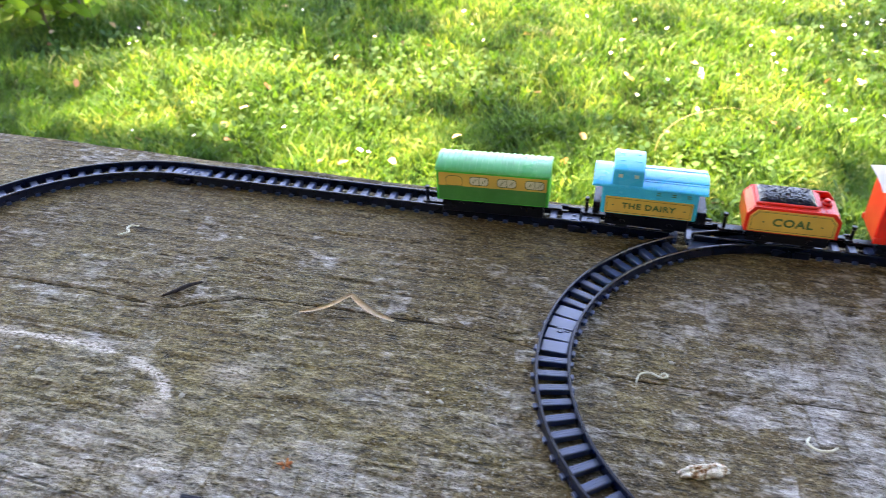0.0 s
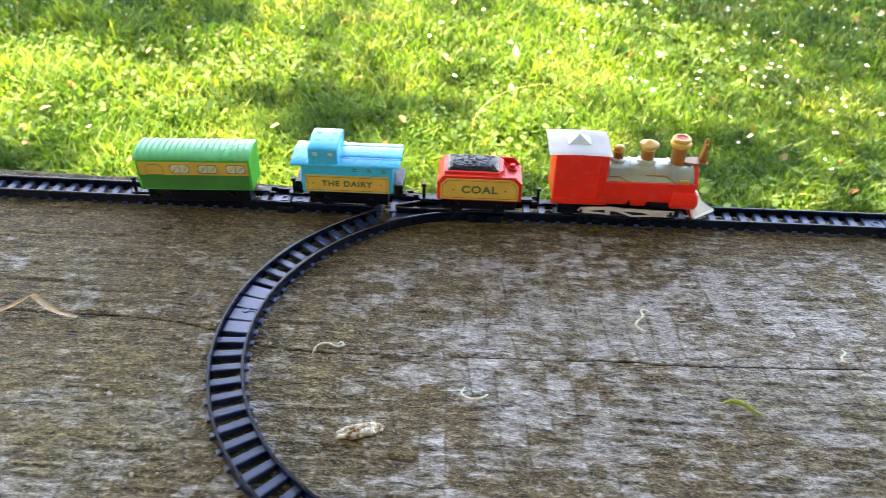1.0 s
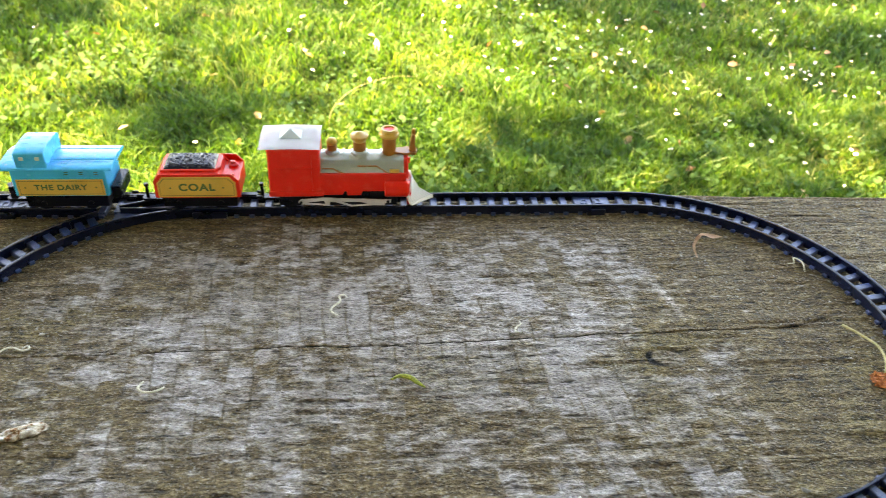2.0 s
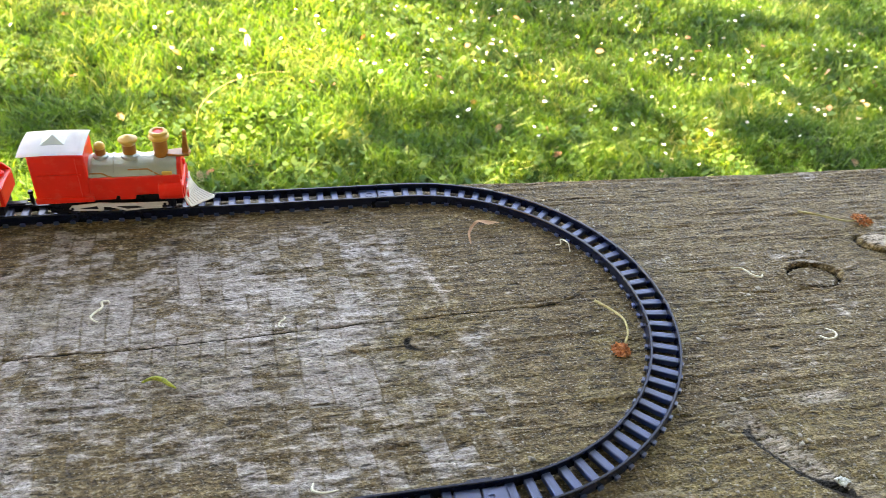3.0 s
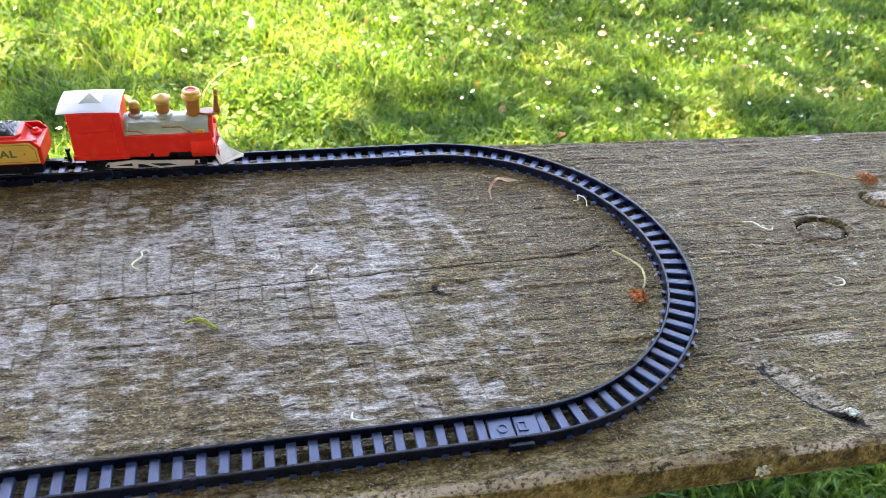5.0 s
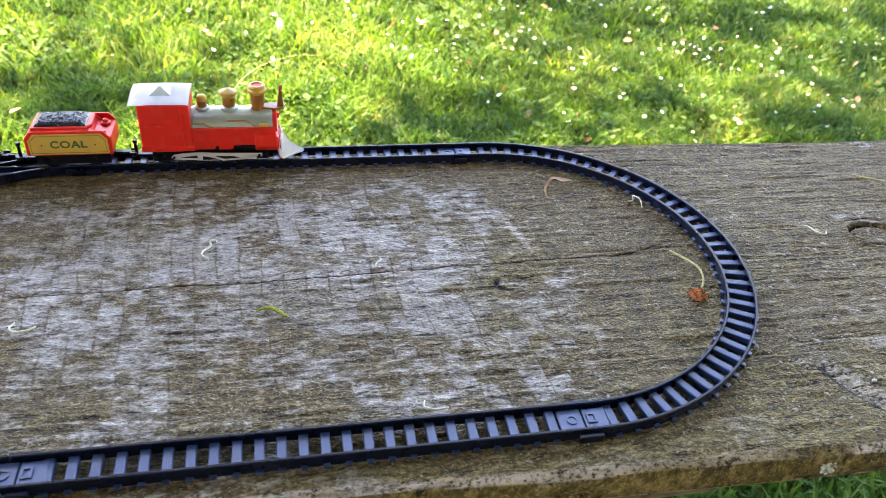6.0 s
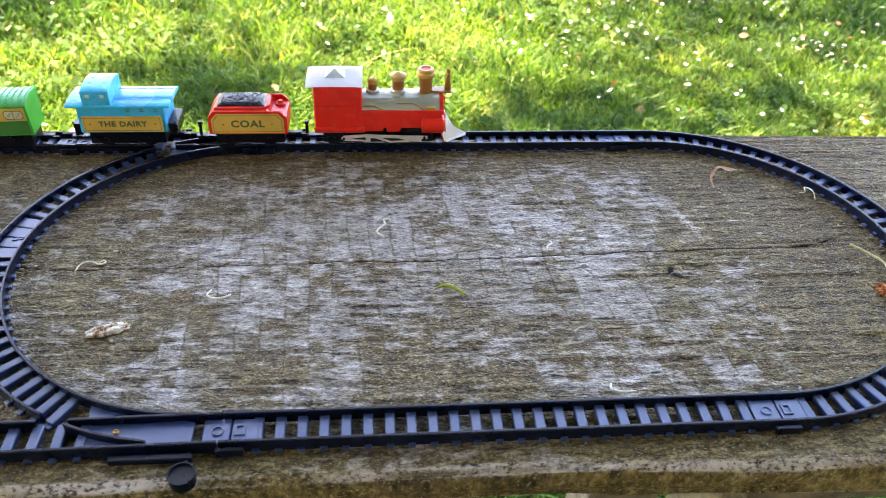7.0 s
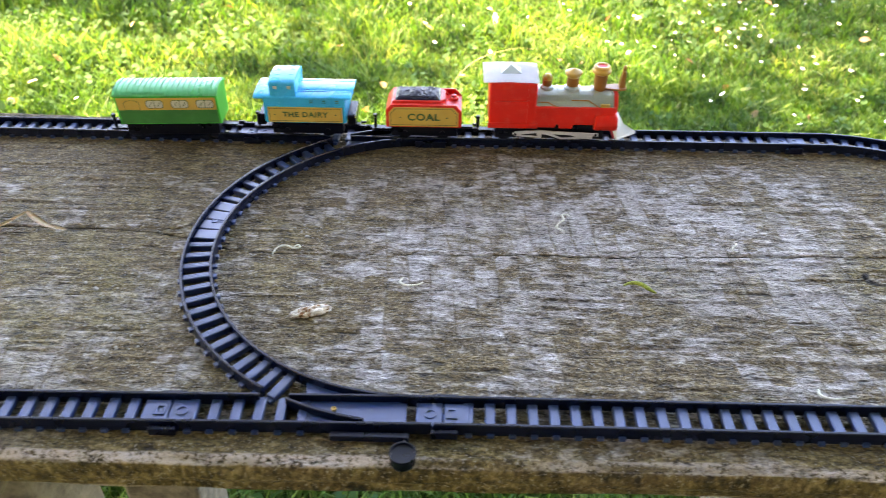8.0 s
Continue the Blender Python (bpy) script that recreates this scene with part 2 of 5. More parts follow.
def part(name, bm, material, parent=None, label="", smooth=False):
    me = bpy.data.meshes.new(name)
    bmesh.ops.recalc_face_normals(bm, faces=bm.faces)
    bm.to_mesh(me)
    bm.free()
    me.materials.append(material)
    if smooth:
        me.polygons.foreach_set("use_smooth", [True] * len(me.polygons))
    ob = new(name, me)
    ob.parent = parent
    if label:
        ob["label"] = label
    return ob


def raw(name, verts, faces, material, parent=None, smooth=False):
    me = bpy.data.meshes.new(name)
    me.from_pydata([tuple(v) for v in verts], [], faces)
    me.materials.append(material)
    if smooth:
        me.polygons.foreach_set("use_smooth", [True] * len(me.polygons))
    ob = new(name, me)
    ob.parent = parent
    return ob


def arrays(name, verts, loops, per_face, material):
    """A mesh from numpy arrays: verts (n, 3), loops flat, per_face corners each."""
    me = bpy.data.meshes.new(name)
    me.vertices.add(len(verts))
    me.vertices.foreach_set("co", np.asarray(verts, np.float32).ravel())
    me.loops.add(len(loops))
    me.loops.foreach_set("vertex_index", np.asarray(loops, np.int32))
    n = len(loops) // per_face
    me.polygons.add(n)
    me.polygons.foreach_set("loop_start", np.arange(n, dtype=np.int32) * per_face)
    me.update(calc_edges=True)
    me.validate()
    me.materials.append(material)
    return new(name, me)


def box(bm, x0, x1, y0, y1, z0, z1, bevel=0.0, segs=2):
    made = bmesh.ops.create_cube(bm, size=1.0, matrix=Matrix.Translation(((x0 + x1) / 2, (y0 + y1) / 2, (z0 + z1) / 2)) @ Matrix.Diagonal((x1 - x0, y1 - y0, z1 - z0, 1)))
    if bevel:
        edges = {e for v in made["verts"] for e in v.link_edges}
        bmesh.ops.bevel(bm, geom=list(edges), offset=bevel, segments=segs, affect="EDGES", profile=0.5)
    return bm


def prism(bm, poly, axis, lo, hi, bevel=0.0):
    """Extrude a polygon along an axis; poly holds the two other coordinates in x, y, z order."""
    def place(a, b, c):
        return {"x": (c, a, b), "y": (a, c, b), "z": (a, b, c)}[axis]
    low = [bm.verts.new(place(a, b, lo)) for a, b in poly]
    high = [bm.verts.new(place(a, b, hi)) for a, b in poly]
    faces = [bm.faces.new(low), bm.faces.new(high[::-1])]
    n = len(poly)
    for i in range(n):
        faces.append(bm.faces.new((low[i], low[(i + 1) % n], high[(i + 1) % n], high[i])))
    bmesh.ops.recalc_face_normals(bm, faces=faces)
    if bevel:
        edges = {e for f in faces for e in f.edges if e.calc_face_angle(0) > 0.5}
        bmesh.ops.bevel(bm, geom=list(edges), offset=bevel, segments=2, affect="EDGES", profile=0.5)
    return bm


def lathe(bm, profile, cx, cy, segs=24, sx=1.0, sy=1.0):
    """Turn a profile of (radius, z) about a vertical axis."""
    rings = []
    for r, z in profile:
        if r < 1e-6:
            rings.append([bm.verts.new((cx, cy, z))])
        else:
            rings.append([bm.verts.new((cx + sx * r * math.cos(2 * math.pi * i / segs), cy + sy * r * math.sin(2 * math.pi * i / segs), z)) for i in range(segs)])
    for a, b in zip(rings, rings[1:]):
        for i in range(segs):
            j = (i + 1) % segs
            if len(a) == 1:
                bm.faces.new((a[0], b[i], b[j]))
            elif len(b) == 1:
                bm.faces.new((a[i], a[j], b[0]))
            else:
                bm.faces.new((a[i], a[j], b[j], b[i]))
    for ring in (rings[0], rings[-1]):
        if len(ring) > 1:
            bm.faces.new(ring)
    return bm


def disc(bm, cx, cy, cz, r, half, segs=20):
    """A disc on a crosswise axis (wheels)."""
    prism(bm, [(cx + r * math.cos(2 * math.pi * i / segs), cz + r * math.sin(2 * math.pi * i / segs)) for i in range(segs)], "y", cy - half, cy + half)
    return bm


def tube(bm, pts, radii, sides=8):
    """A round rod along points, with a radius for each."""
    pts = [Vector(p) for p in pts]
    rings = []
    for i, p in enumerate(pts):
        d = (pts[min(i + 1, len(pts) - 1)] - pts[max(i - 1, 0)]).normalized()
        a = d.cross(Vector((0.13, 0.21, 0.97))).normalized()
        b = d.cross(a)
        rings.append([bm.verts.new(p + radii[i] * (a * math.cos(2 * math.pi * k / sides) + b * math.sin(2 * math.pi * k / sides))) for k in range(sides)])
    for r, s in zip(rings, rings[1:]):
        for k in range(sides):
            bm.faces.new((r[k], r[(k + 1) % sides], s[(k + 1) % sides], s[k]))
    bm.faces.new(rings[0])
    bm.faces.new(rings[-1][::-1])
    return bm


def smooth_line(pts, n):
    """A Catmull-Rom line through points, n steps a span."""
    p = [Vector(q) for q in pts]
    p = [p[0] * 2 - p[1]] + p + [p[-1] * 2 - p[-2]]
    out = []
    for i in range(1, len(p) - 2):
        for k in range(n):
            t = k / n
            out.append(0.5 * ((2 * p[i]) + (p[i + 1] - p[i - 1]) * t + (2 * p[i - 1] - 5 * p[i] + 4 * p[i + 1] - p[i + 2]) * t * t + (3 * p[i] - p[i - 1] - 3 * p[i + 1] + p[i + 2]) * t ** 3))
    return out + [p[-2]]


def lettering(text, size, parent, m, material, name="lettering", wide=1.0):
    cu = bpy.data.curves.new(name, "FONT")
    cu.body, cu.size, cu.align_x, cu.align_y = text, size, "CENTER", "CENTER"
    cu.extrude, cu.offset, cu.space_character = 0.0001, size * 0.034, 1.12
    tmp = bpy.data.objects.new(name, cu)
    me = bpy.data.meshes.new_from_object(tmp)
    bpy.data.objects.remove(tmp)
    me.materials.append(material)
    ob = new(name, me)
    ob.parent = parent
    ob.matrix_local = m @ Matrix.Diagonal((wide, 1, 1, 1))
    return ob


# ---- ground ----
GROUND = -0.68


def value_noise(x, y, seed):
    """Smooth noise from 0 to 1 on a lattice of step 1."""
    r = np.random.default_rng(seed).random((256, 256))
    xi, yi = np.floor(x).astype(int), np.floor(y).astype(int)
    fx, fy = x - xi, y - yi
    fx, fy = fx * fx * (3 - 2 * fx), fy * fy * (3 - 2 * fy)
    a, b = r[xi % 256, yi % 256], r[(xi + 1) % 256, yi % 256]
    c, d = r[xi % 256, (yi + 1) % 256], r[(xi + 1) % 256, (yi + 1) % 256]
    return (a * (1 - fx) + b * fx) * (1 - fy) + (c * (1 - fx) + d * fx) * fy


def build_ground():
    near = np.linspace(-5, 5, 81)
    xs = np.concatenate([[-900, -200, -60, -20, -9], near, [9, 20, 60, 200, 900]])
    ys = np.concatenate([[-900, -200, -60, -20, -9], near + 1.5, [11, 22, 60, 200, 900]])
    gx, gy = np.meshgrid(xs, ys, indexing="ij")
    gz = GROUND + 0.03 * (value_noise(gx * 1.3 + 40, gy * 1.3 + 40, 3) - 0.5)
    nx, ny = gx.shape
    i, j = np.meshgrid(np.arange(nx - 1), np.arange(ny - 1), indexing="ij")
    k = (i * ny + j).ravel()
    loops = np.stack([k, k + ny, k + ny + 1, k + 1], 1).ravel()
    ob = arrays("ground", np.stack([gx, gy, gz], -1).reshape(-1, 3), loops, 4, M_SOIL)
    return tagged(ob, "lawn soil with short moss and dead thatch", "ground", kind="structure")


build_ground()


def build_fill_wall():
    """An unseen plain wall added behind the camera: blocks sky light, returns pale fill."""
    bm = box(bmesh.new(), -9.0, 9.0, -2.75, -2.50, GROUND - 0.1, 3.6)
    return tagged(part("unseen_fill_wall", bm, M_WALL), "plain pale unseen wall added to block sky and give fill light", "wall", kind="structure")


build_fill_wall()

# ---- the plank ----
THICK = 0.022


def back_edge(x):
    return 0.1535 - 0.0265 * x + 0.0022 * (value_noise(x * 7 + 30, x * 0 + 2, 5) - 0.5)


def front_edge(x):
    return -0.1600 - 0.030 * np.clip(x - 0.05, 0, None) + 0.0024 * (value_noise(x * 9 + 30, x * 0 + 5, 6) - 0.5)


CRACKS = [  # depth, half width, points along the plank
    (0.0040, 0.0006, [(-0.80, 0.004), (-0.68, 0.001), (-0.597, -0.001), (-0.558, -0.001), (-0.531, -0.002), (-0.504, -0.005), (-0.481, -0.006), (-0.458, 0.004), (-0.440, 0.010), (-0.40, 0.014), (-0.327, 0.013), (-0.27, 0.003), (-0.233, -0.009), (-0.103, -0.008), (0.009, -0.006), (0.104, -0.003), (0.209, 0.000), (0.243, 0.007)]),
    (0.0028, 0.0006, [(0.243, 0.007), (0.252, 0.016)]),
    (0.0022, 0.0006, [(0.243, 0.007), (0.250, -0.004)]),
    (0.0030, 0.0006, [(0.285, 0.001), (0.33, 0.000), (0.38, -0.006), (0.396, -0.003)]),
    (0.0032, 0.0006, [(-0.56, 0.088), (-0.54, 0.084), (-0.51, 0.081), (-0.485, 0.073)]),
    (0.0028, 0.0006, [(-0.56, -0.122), (-0.51, -0.127), (-0.452, -0.134), (-0.40, -0.137)]),
    (0.0020, 0.0006, [(-0.60, -0.077), (-0.535, -0.080), (-0.48, -0.079), (-0.44, -0.084)]),
    (0.0018, 0.0006, [(-0.49, -0.097), (-0.455, -0.101), (-0.43, -0.104)]),
    (0.0030, 0.0006, [(0.246, -0.093), (0.262, -0.097), (0.276, -0.100)]),
    (0.0026, 0.0006, [(0.283, -0.086), (0.293, -0.092), (0.310, -0.087), (0.335, -0.086)]),
    (0.0020, 0.0006, [(0.268, -0.082), (0.272, -0.077), (0.285, -0.077)]),
    (0.0018, 0.0006, [(0.12, -0.098), (0.16, -0.096), (0.20, -0.094)]),
    (0.0030, 0.0006, [(0.442, 0.046), (0.452, 0.049), (0.462, 0.044)]),
    (0.0026, 0.0006, [(0.404, 0.026), (0.414, 0.028), (0.424, 0.024)]),
    (0.0022, 0.0006, [(0.60, -0.05), (0.70, -0.055), (0.80, -0.052)]),
    (0.0024, 0.0006, [(0.345, -0.150), (0.375, -0.148), (0.41, -0.142)]),
]


def line_distance(x, y, pts):
    best = np.full(x.shape, 9.0)
    for (ax, ay), (bx, by) in zip(pts, pts[1:]):
        dx, dy = bx - ax, by - ay
        t = np.clip(((x - ax) * dx + (y - ay) * dy) / (dx * dx + dy * dy), 0, 1)
        best = np.minimum(best, np.hypot(x - ax - t * dx, y - ay - t * dy))
    return best


def oval(x, y, cx, cy, rx, ry, turn):
    c, s = math.cos(turn), math.sin(turn)
    u, v = (x - cx) * c + (y - cy) * s, -(x - cx) * s + (y - cy) * c
    return np.hypot(u / rx, v / ry), u, v


def build_plank():
    xs = np.arange(-0.86, 0.8605, 0.0022)
    v = np.linspace(0, 1, 580)
    X, V = np.meshgrid(xs, v, indexing="ij")
    F, B = front_edge(xs)[:, None], back_edge(xs)[:, None]
    Y = F + (B - F) * V
    wob = 0.0012 * (value_noise(X * 60 + 90, Y * 60 + 90, 8) - 0.5) + 0.004 * (value_noise(X * 14 + 90, Y * 14 + 90, 9) - 0.5)
    Z = 0.0011 * (value_noise(X * 18 + 90, Y * 420 + 200, 1) - 0.5) + 0.0010 * (value_noise(X * 55 + 90, Y * 230 + 200, 2) - 0.5) + 0.0012 * (value_noise(X * 5 + 90, Y * 9 + 90, 4) - 0.5)
    Z -= 0.0007 * np.clip(value_noise((X + 0.14 * Y) * 52 + 90, Y * 6 + 90, 12) - 0.62, 0, 1) * 3 * (np.abs(X) < 0.30)
    rift_dark = np.zeros_like(X)
    for depth, half, pts in CRACKS:
        line = [(p.x, p.y) for p in smooth_line([(a, b, 0) for a, b in pts], 4)]
        d = line_distance(X, Y + wob * 0.5 + 0.0010 * (value_noise(X * 210 + 60, Y * 40 + 60, 16) - 0.5), line)
        Z -= 0.4 * depth * np.exp(-(d / (0.55 * half)) ** 2)
        rift_dark = np.maximum(rift_dark, min(1.0, depth / 0.0036) * np.exp(-(d / (0.00056 if depth > 0.0035 else 0.00038)) ** 2) * ((0.7 if depth > 0.0035 else 0.4) + 0.7 * value_noise(X * 120 + 30, Y * 120 + 30, 14)))
    # loose round knot, raised knot, split-out sliver, sound knots
    e, _, _ = oval(X + wob, Y, 0.411, 0.008, 0.0185, 0.0120, -0.12)
    Z += -0.0060 * np.exp(-((e - 1.0) / 0.065) ** 2) + 0.0012 * np.exp(-((e - 1.22) / 0.12) ** 2) - 0.0010 * (e < 0.95)
    rift_dark = np.maximum(rift_dark, 1.3 * np.exp(-((e - 1.0) / 0.075) ** 2) * (0.4 + value_noise(X * 200 + 9, Y * 200 + 9, 15)))
    e2, u2, _ = oval(X + wob, Y, 0.484, 0.036, 0.0165, 0.0088, -0.38)
    Z += 0.0034 * np.clip((1.05 - e2) * 5, 0, 1) - 0.0030 * np.exp(-((e2 - 1.14) / 0.09) ** 2)
    rift_dark = np.maximum(rift_dark, np.exp(-((e2 - 1.12) / 0.06) ** 2) * (u2 < -0.004))
    e3, u3, w3 = oval(X + wob * 0.4, Y, 0.3065, -0.127, 0.0300, 0.0085, -1.03)
    slip = np.clip((1.0 - e3) * 4, 0, 1)
    Z -= slip * (0.0012 + 0.0030 * np.clip(-w3 / 0.0085 + 0.1, 0, 1))
    Z -= 0.0035 * np.exp(-((e3 - 1.0) / 0.10) ** 2) * (w3 < -0.001) * np.clip((u3 + 0.022) / 0.016, 0, 1)
    rift_dark = np.maximum(rift_dark, 1.4 * np.exp(-((e3 - 1.0) / 0.30) ** 2) * (w3 < 0.0005) * (u3 > -0.023))
    e4, _, _ = oval(X + wob, Y, 0.135, -0.022, 0.0130, 0.0085, 0.0)
    Z += 0.0012 * np.sin(np.clip(e4, 0, 1) * 14) * (e4 < 1) * 0.5
    e5, _, _ = oval(X + wob, Y, -0.462, 0.016, 0.030, 0.016, 0.1)
    Z += 0.0010 * np.exp(-e5 ** 2) + 0.0003 * np.sin(np.clip(e5, 0, 2.2) * 16) * (e5 < 2.2)
    # worn, rounded arrises
    Z -= 0.0028 * np.clip(1 - (B - Y) / 0.0035, 0, 1) ** 2
    chamfer = 0.0036 + 0.0016 * (value_noise(X * 12 + 70, Y * 0 + 3, 29) - 0.5)
    Z -= 0.0026 * np.clip(1 - (Y - F) / chamfer, 0, 1)
    bare_line = [(-0.575, -0.043), (-0.508, -0.044), (-0.473, -0.051), (-0.455, -0.060), (-0.447, -0.070)]
    bare = np.exp(-(line_distance(X, Y + wob, bare_line) / (0.0014 + 0.0030 * value_noise(X * 90 + 50, Y * 90 + 50, 21))) ** 2)
    bare *= np.clip(value_noise(X * 70 + 50, Y * 160 + 50, 24) * 2.6 - 0.5, 0, 1)
    bare = np.clip(1.5 * bare, 0, 1)
    bare = np.maximum(bare, 0.45 * slip)
    bare = np.maximum(bare, 0.55 * np.exp(-(e4 / 0.8) ** 4) * (0.2 + 0.6 * value_noise(X * 260 + 20, Y * 420 + 20, 27)))
    rift_dark = np.maximum(rift_dark, 1.35 * np.exp(-((e4 - 0.80) / 0.24) ** 2) * value_noise(X * 150 + 20, Y * 150 + 20, 28))
    for cx, cy, rx, ry, turn in ((-0.452, -0.082, 0.012, 0.010, 0.0), (-0.469, -0.098, 0.016, 0.006, 1.0), (-0.478, -0.121, 0.022, 0.006, 0.1), (-0.438, -0.113, 0.014, 0.008, 0.4), (-0.333, -0.062, 0.014, 0.007, 0.0)):
        bare = np.maximum(bare, 0.7 * np.exp(-(oval(X + wob, Y + wob, cx, cy, rx, ry, turn)[0]) ** 4) * np.clip(value_noise(X * 60 + 20, Y * 170 + 20, 36) * 2.4 - 0.6, 0, 1))
    bare = np.maximum(bare, 0.6 * np.exp(-(oval(X, Y, -0.422, -0.048, 0.012, 0.008, 0)[0]) ** 2))
    bare = np.maximum(bare, 0.8 * np.exp(-(oval(X, Y, 0.152, 0.031, 0.019, 0.0026, -1.33)[0]) ** 4))
    bare = np.maximum(bare, 0.55 * np.exp(-(oval(X, Y, 0.345, -0.095, 0.016, 0.005, 0)[0]) ** 4))
    bare = np.maximum(bare, 0.80 * np.clip((chamfer * 1.15 - (Y - F)) / 0.0012, 0, 1) * np.clip(value_noise(X * 34 + 70, Y * 260 + 70, 23) * 3.0 - 0.6, 0, 1))
    bare = np.maximum(bare, 0.55 * (e2 < 0.92))
    # weathering by area; the lowered strip along the back track paints train shade
    bleach_and_light = 1.15 * np.exp(-((X + 0.015) / 0.170) ** 4 - ((Y - 0.005) / 0.105) ** 4) - 0.55 * np.exp(-((X - 0.23) / 0.07) ** 2 - ((Y + 0.02) / 0.14) ** 2) + 0.25 * np.exp(-((X + 0.43) / 0.12) ** 2 - ((Y + 0.10) / 0.05) ** 2) - 0.5 * np.exp(-((Y - 0.12) / 0.035) ** 2)
    bleach_and_light += -0.45 * np.exp(-((Y - 0.095) / 0.045) ** 2) * ((X < -0.12) | (X > 0.22)) + 1.15 * np.exp(-((X + 0.49) / 0.16) ** 2 - ((Y + 0.11) / 0.045) ** 2) + 0.6 * np.exp(-((X + 0.33) / 0.05) ** 2 - ((Y + 0.08) / 0.05) ** 2)
    bleach_and_light -= 0.35 * np.clip((X - 0.12) / 0.08, 0, 1)
    bleach_and_light += 0.3 * np.exp(-(e4 / 0.8) ** 4) - 1.6 * np.exp(-((e4 - 1.15) / 0.45) ** 2)
    algae = 0.22 * np.clip((X - 0.10) / 0.08, 0, 1) * np.clip((0.09 - Y) / 0.06, 0, 1) + 1.1 * np.exp(-((X + 0.50) / 0.15) ** 2 - ((Y + 0.06) / 0.08) ** 2) + 0.5 * np.exp(-((X + 0.30) / 0.12) ** 2 - ((Y + 0.05) / 0.08) ** 2) + 1.0 * np.exp(-((Y + 0.158) / 0.020) ** 2) + 0.3 * np.exp(-((X - 0.30) / 0.10) ** 2 - ((Y + 0.12) / 0.05) ** 2) - 0.3 * np.exp(-((X - 0.55) / 0.2) ** 2 - ((Y - 0.07) / 0.07) ** 2)
    # flanks and underside
    sides = [(F + 0.010, -THICK), (F + 0.0016, -THICK * 0.985), (F + 0.0006, -THICK * 0.91), (F + 0.0004, -THICK * 0.75), (F - 0.0012, -THICK * 0.5), (F - 0.0006, -THICK * 0.17)]
    rows_y = [y0 + 0.0022 * (value_noise(xs * 30 + 9, xs * 0 + 40 + k, 31)[:, None] - 0.5) for k, (y0, z0) in enumerate(sides)]
    rows_z = [np.full((len(xs), 1), z0) for y0, z0 in sides]
    back_y = [B + 0.0008, B + 0.001, B - 0.003, B - 0.010]
    back_z = [np.full((len(xs), 1), z) for z in (-THICK * 0.3, -THICK * 0.7, -THICK * 0.97, -THICK)]
    YY = np.concatenate(rows_y + [Y] + back_y, 1)
    ZZ = np.concatenate(rows_z + [Z] + back_z, 1)
    XX = np.repeat(xs[:, None], YY.shape[1], 1)

    def spread(a):
        return np.concatenate([np.repeat(a[:, :1], 6, 1), a, np.repeat(a[:, -1:], 4, 1)], 1)

    attrs = {"rift_dark": spread(rift_dark), "bare": spread(bare), "bleach_and_light": spread(bleach_and_light), "algae": spread(algae)}
    attrs["algae"][:, :6] = 0.9
    attrs["bare"][:, :6] = 0.0
    attrs["bare"][:, 1] = 0.55 * (value_noise(xs * 30 + 40, xs * 0 + 7, 33) > 0.4)
    # front face: besides its moss, shade is painted in by removing the pale tone
    attrs["bleach_and_light"][:, :6] = -1.6
    cap = lambda a, i, v: np.full((1, a.shape[1]), v)
    XX = np.concatenate([cap(XX, 0, xs[0] - 0.001), XX, cap(XX, -1, xs[-1] + 0.001)], 0)
    YY = np.concatenate([YY[:1] * 0 + 0.0, YY, YY[-1:] * 0 + 0.0], 0)
    ZZ = np.concatenate([ZZ[:1] * 0 - THICK / 2, ZZ, ZZ[-1:] * 0 - THICK / 2], 0)
    nx, ny = XX.shape
    i, j = np.meshgrid(np.arange(nx - 1), np.arange(ny), indexing="ij")
    a, b = (i * ny + j).ravel(), (i * ny + (j + 1) % ny).ravel()
    loops = np.stack([a, a + ny, b + ny, b], 1).ravel()
    ob = arrays("plank_top", np.stack([XX, YY, ZZ], -1).reshape(-1, 3), loops, 4, M_WOOD)
    for key, val in attrs.items():
        full = np.concatenate([val[:1], val, val[-1:]], 0).astype(np.float32).ravel()
        layer = ob.data.attributes.new(key, "FLOAT", "POINT")
        layer.data.foreach_set("value", full)
    ob.data.polygons.foreach_set("use_smooth", [True] * len(ob.data.polygons))
    return ob


TABLE = thing("garden_table", "weathered grey-brown wooden plank table, mossy and cracked", "table")
plank = build_plank()
plank.parent = TABLE
for px in (-0.38, 0.18):
    for py in (-0.09, 0.09):
        leg = part("leg", box(bmesh.new(), px - 0.035, px + 0.035, py - 0.03, py + 0.03, GROUND - 0.03, -THICK - 0.028, 0.004), M_POST, TABLE)
    part("cross_rail", box(bmesh.new(), px - 0.045, px + 0.045, -0.148, 0.138, -THICK - 0.03, -THICK + 0.001, 0.004), M_POST, TABLE)

# ---- the railway ----
GAUGE = 0.0082   # half the distance between the rails
RADIUS = 0.1325
BACK_Y, FRONT_Y = 0.131, -0.1345
MID_Y = (BACK_Y + FRONT_Y) / 2
LEFT_X, RIGHT_X = -0.1300, 0.1480
FAR_X, FAR_Y = -0.547, 0.0035
RAIL_TOP = 0.0076
PITCH = 0.0102

SLEEPER = bpy.data.meshes.new("sleeper")
_b = box(bmesh.new(), -0.0023, 0.0023, -0.0086, 0.0086, 0.0006, 0.0042, 0.0004, 1)
for _s in (-1, 1):
    box(_b, -0.0016, 0.0016, min(_s * 0.0080, _s * 0.0108), max(_s * 0.0080, _s * 0.0108), 0.0005, 0.0026, 0.0003, 1)
for _y in (-0.0013, 0.0, 0.0013):
    box(_b, _y - 0.0003, _y + 0.0003, -0.0070, 0.0070, 0.0040, 0.00430)
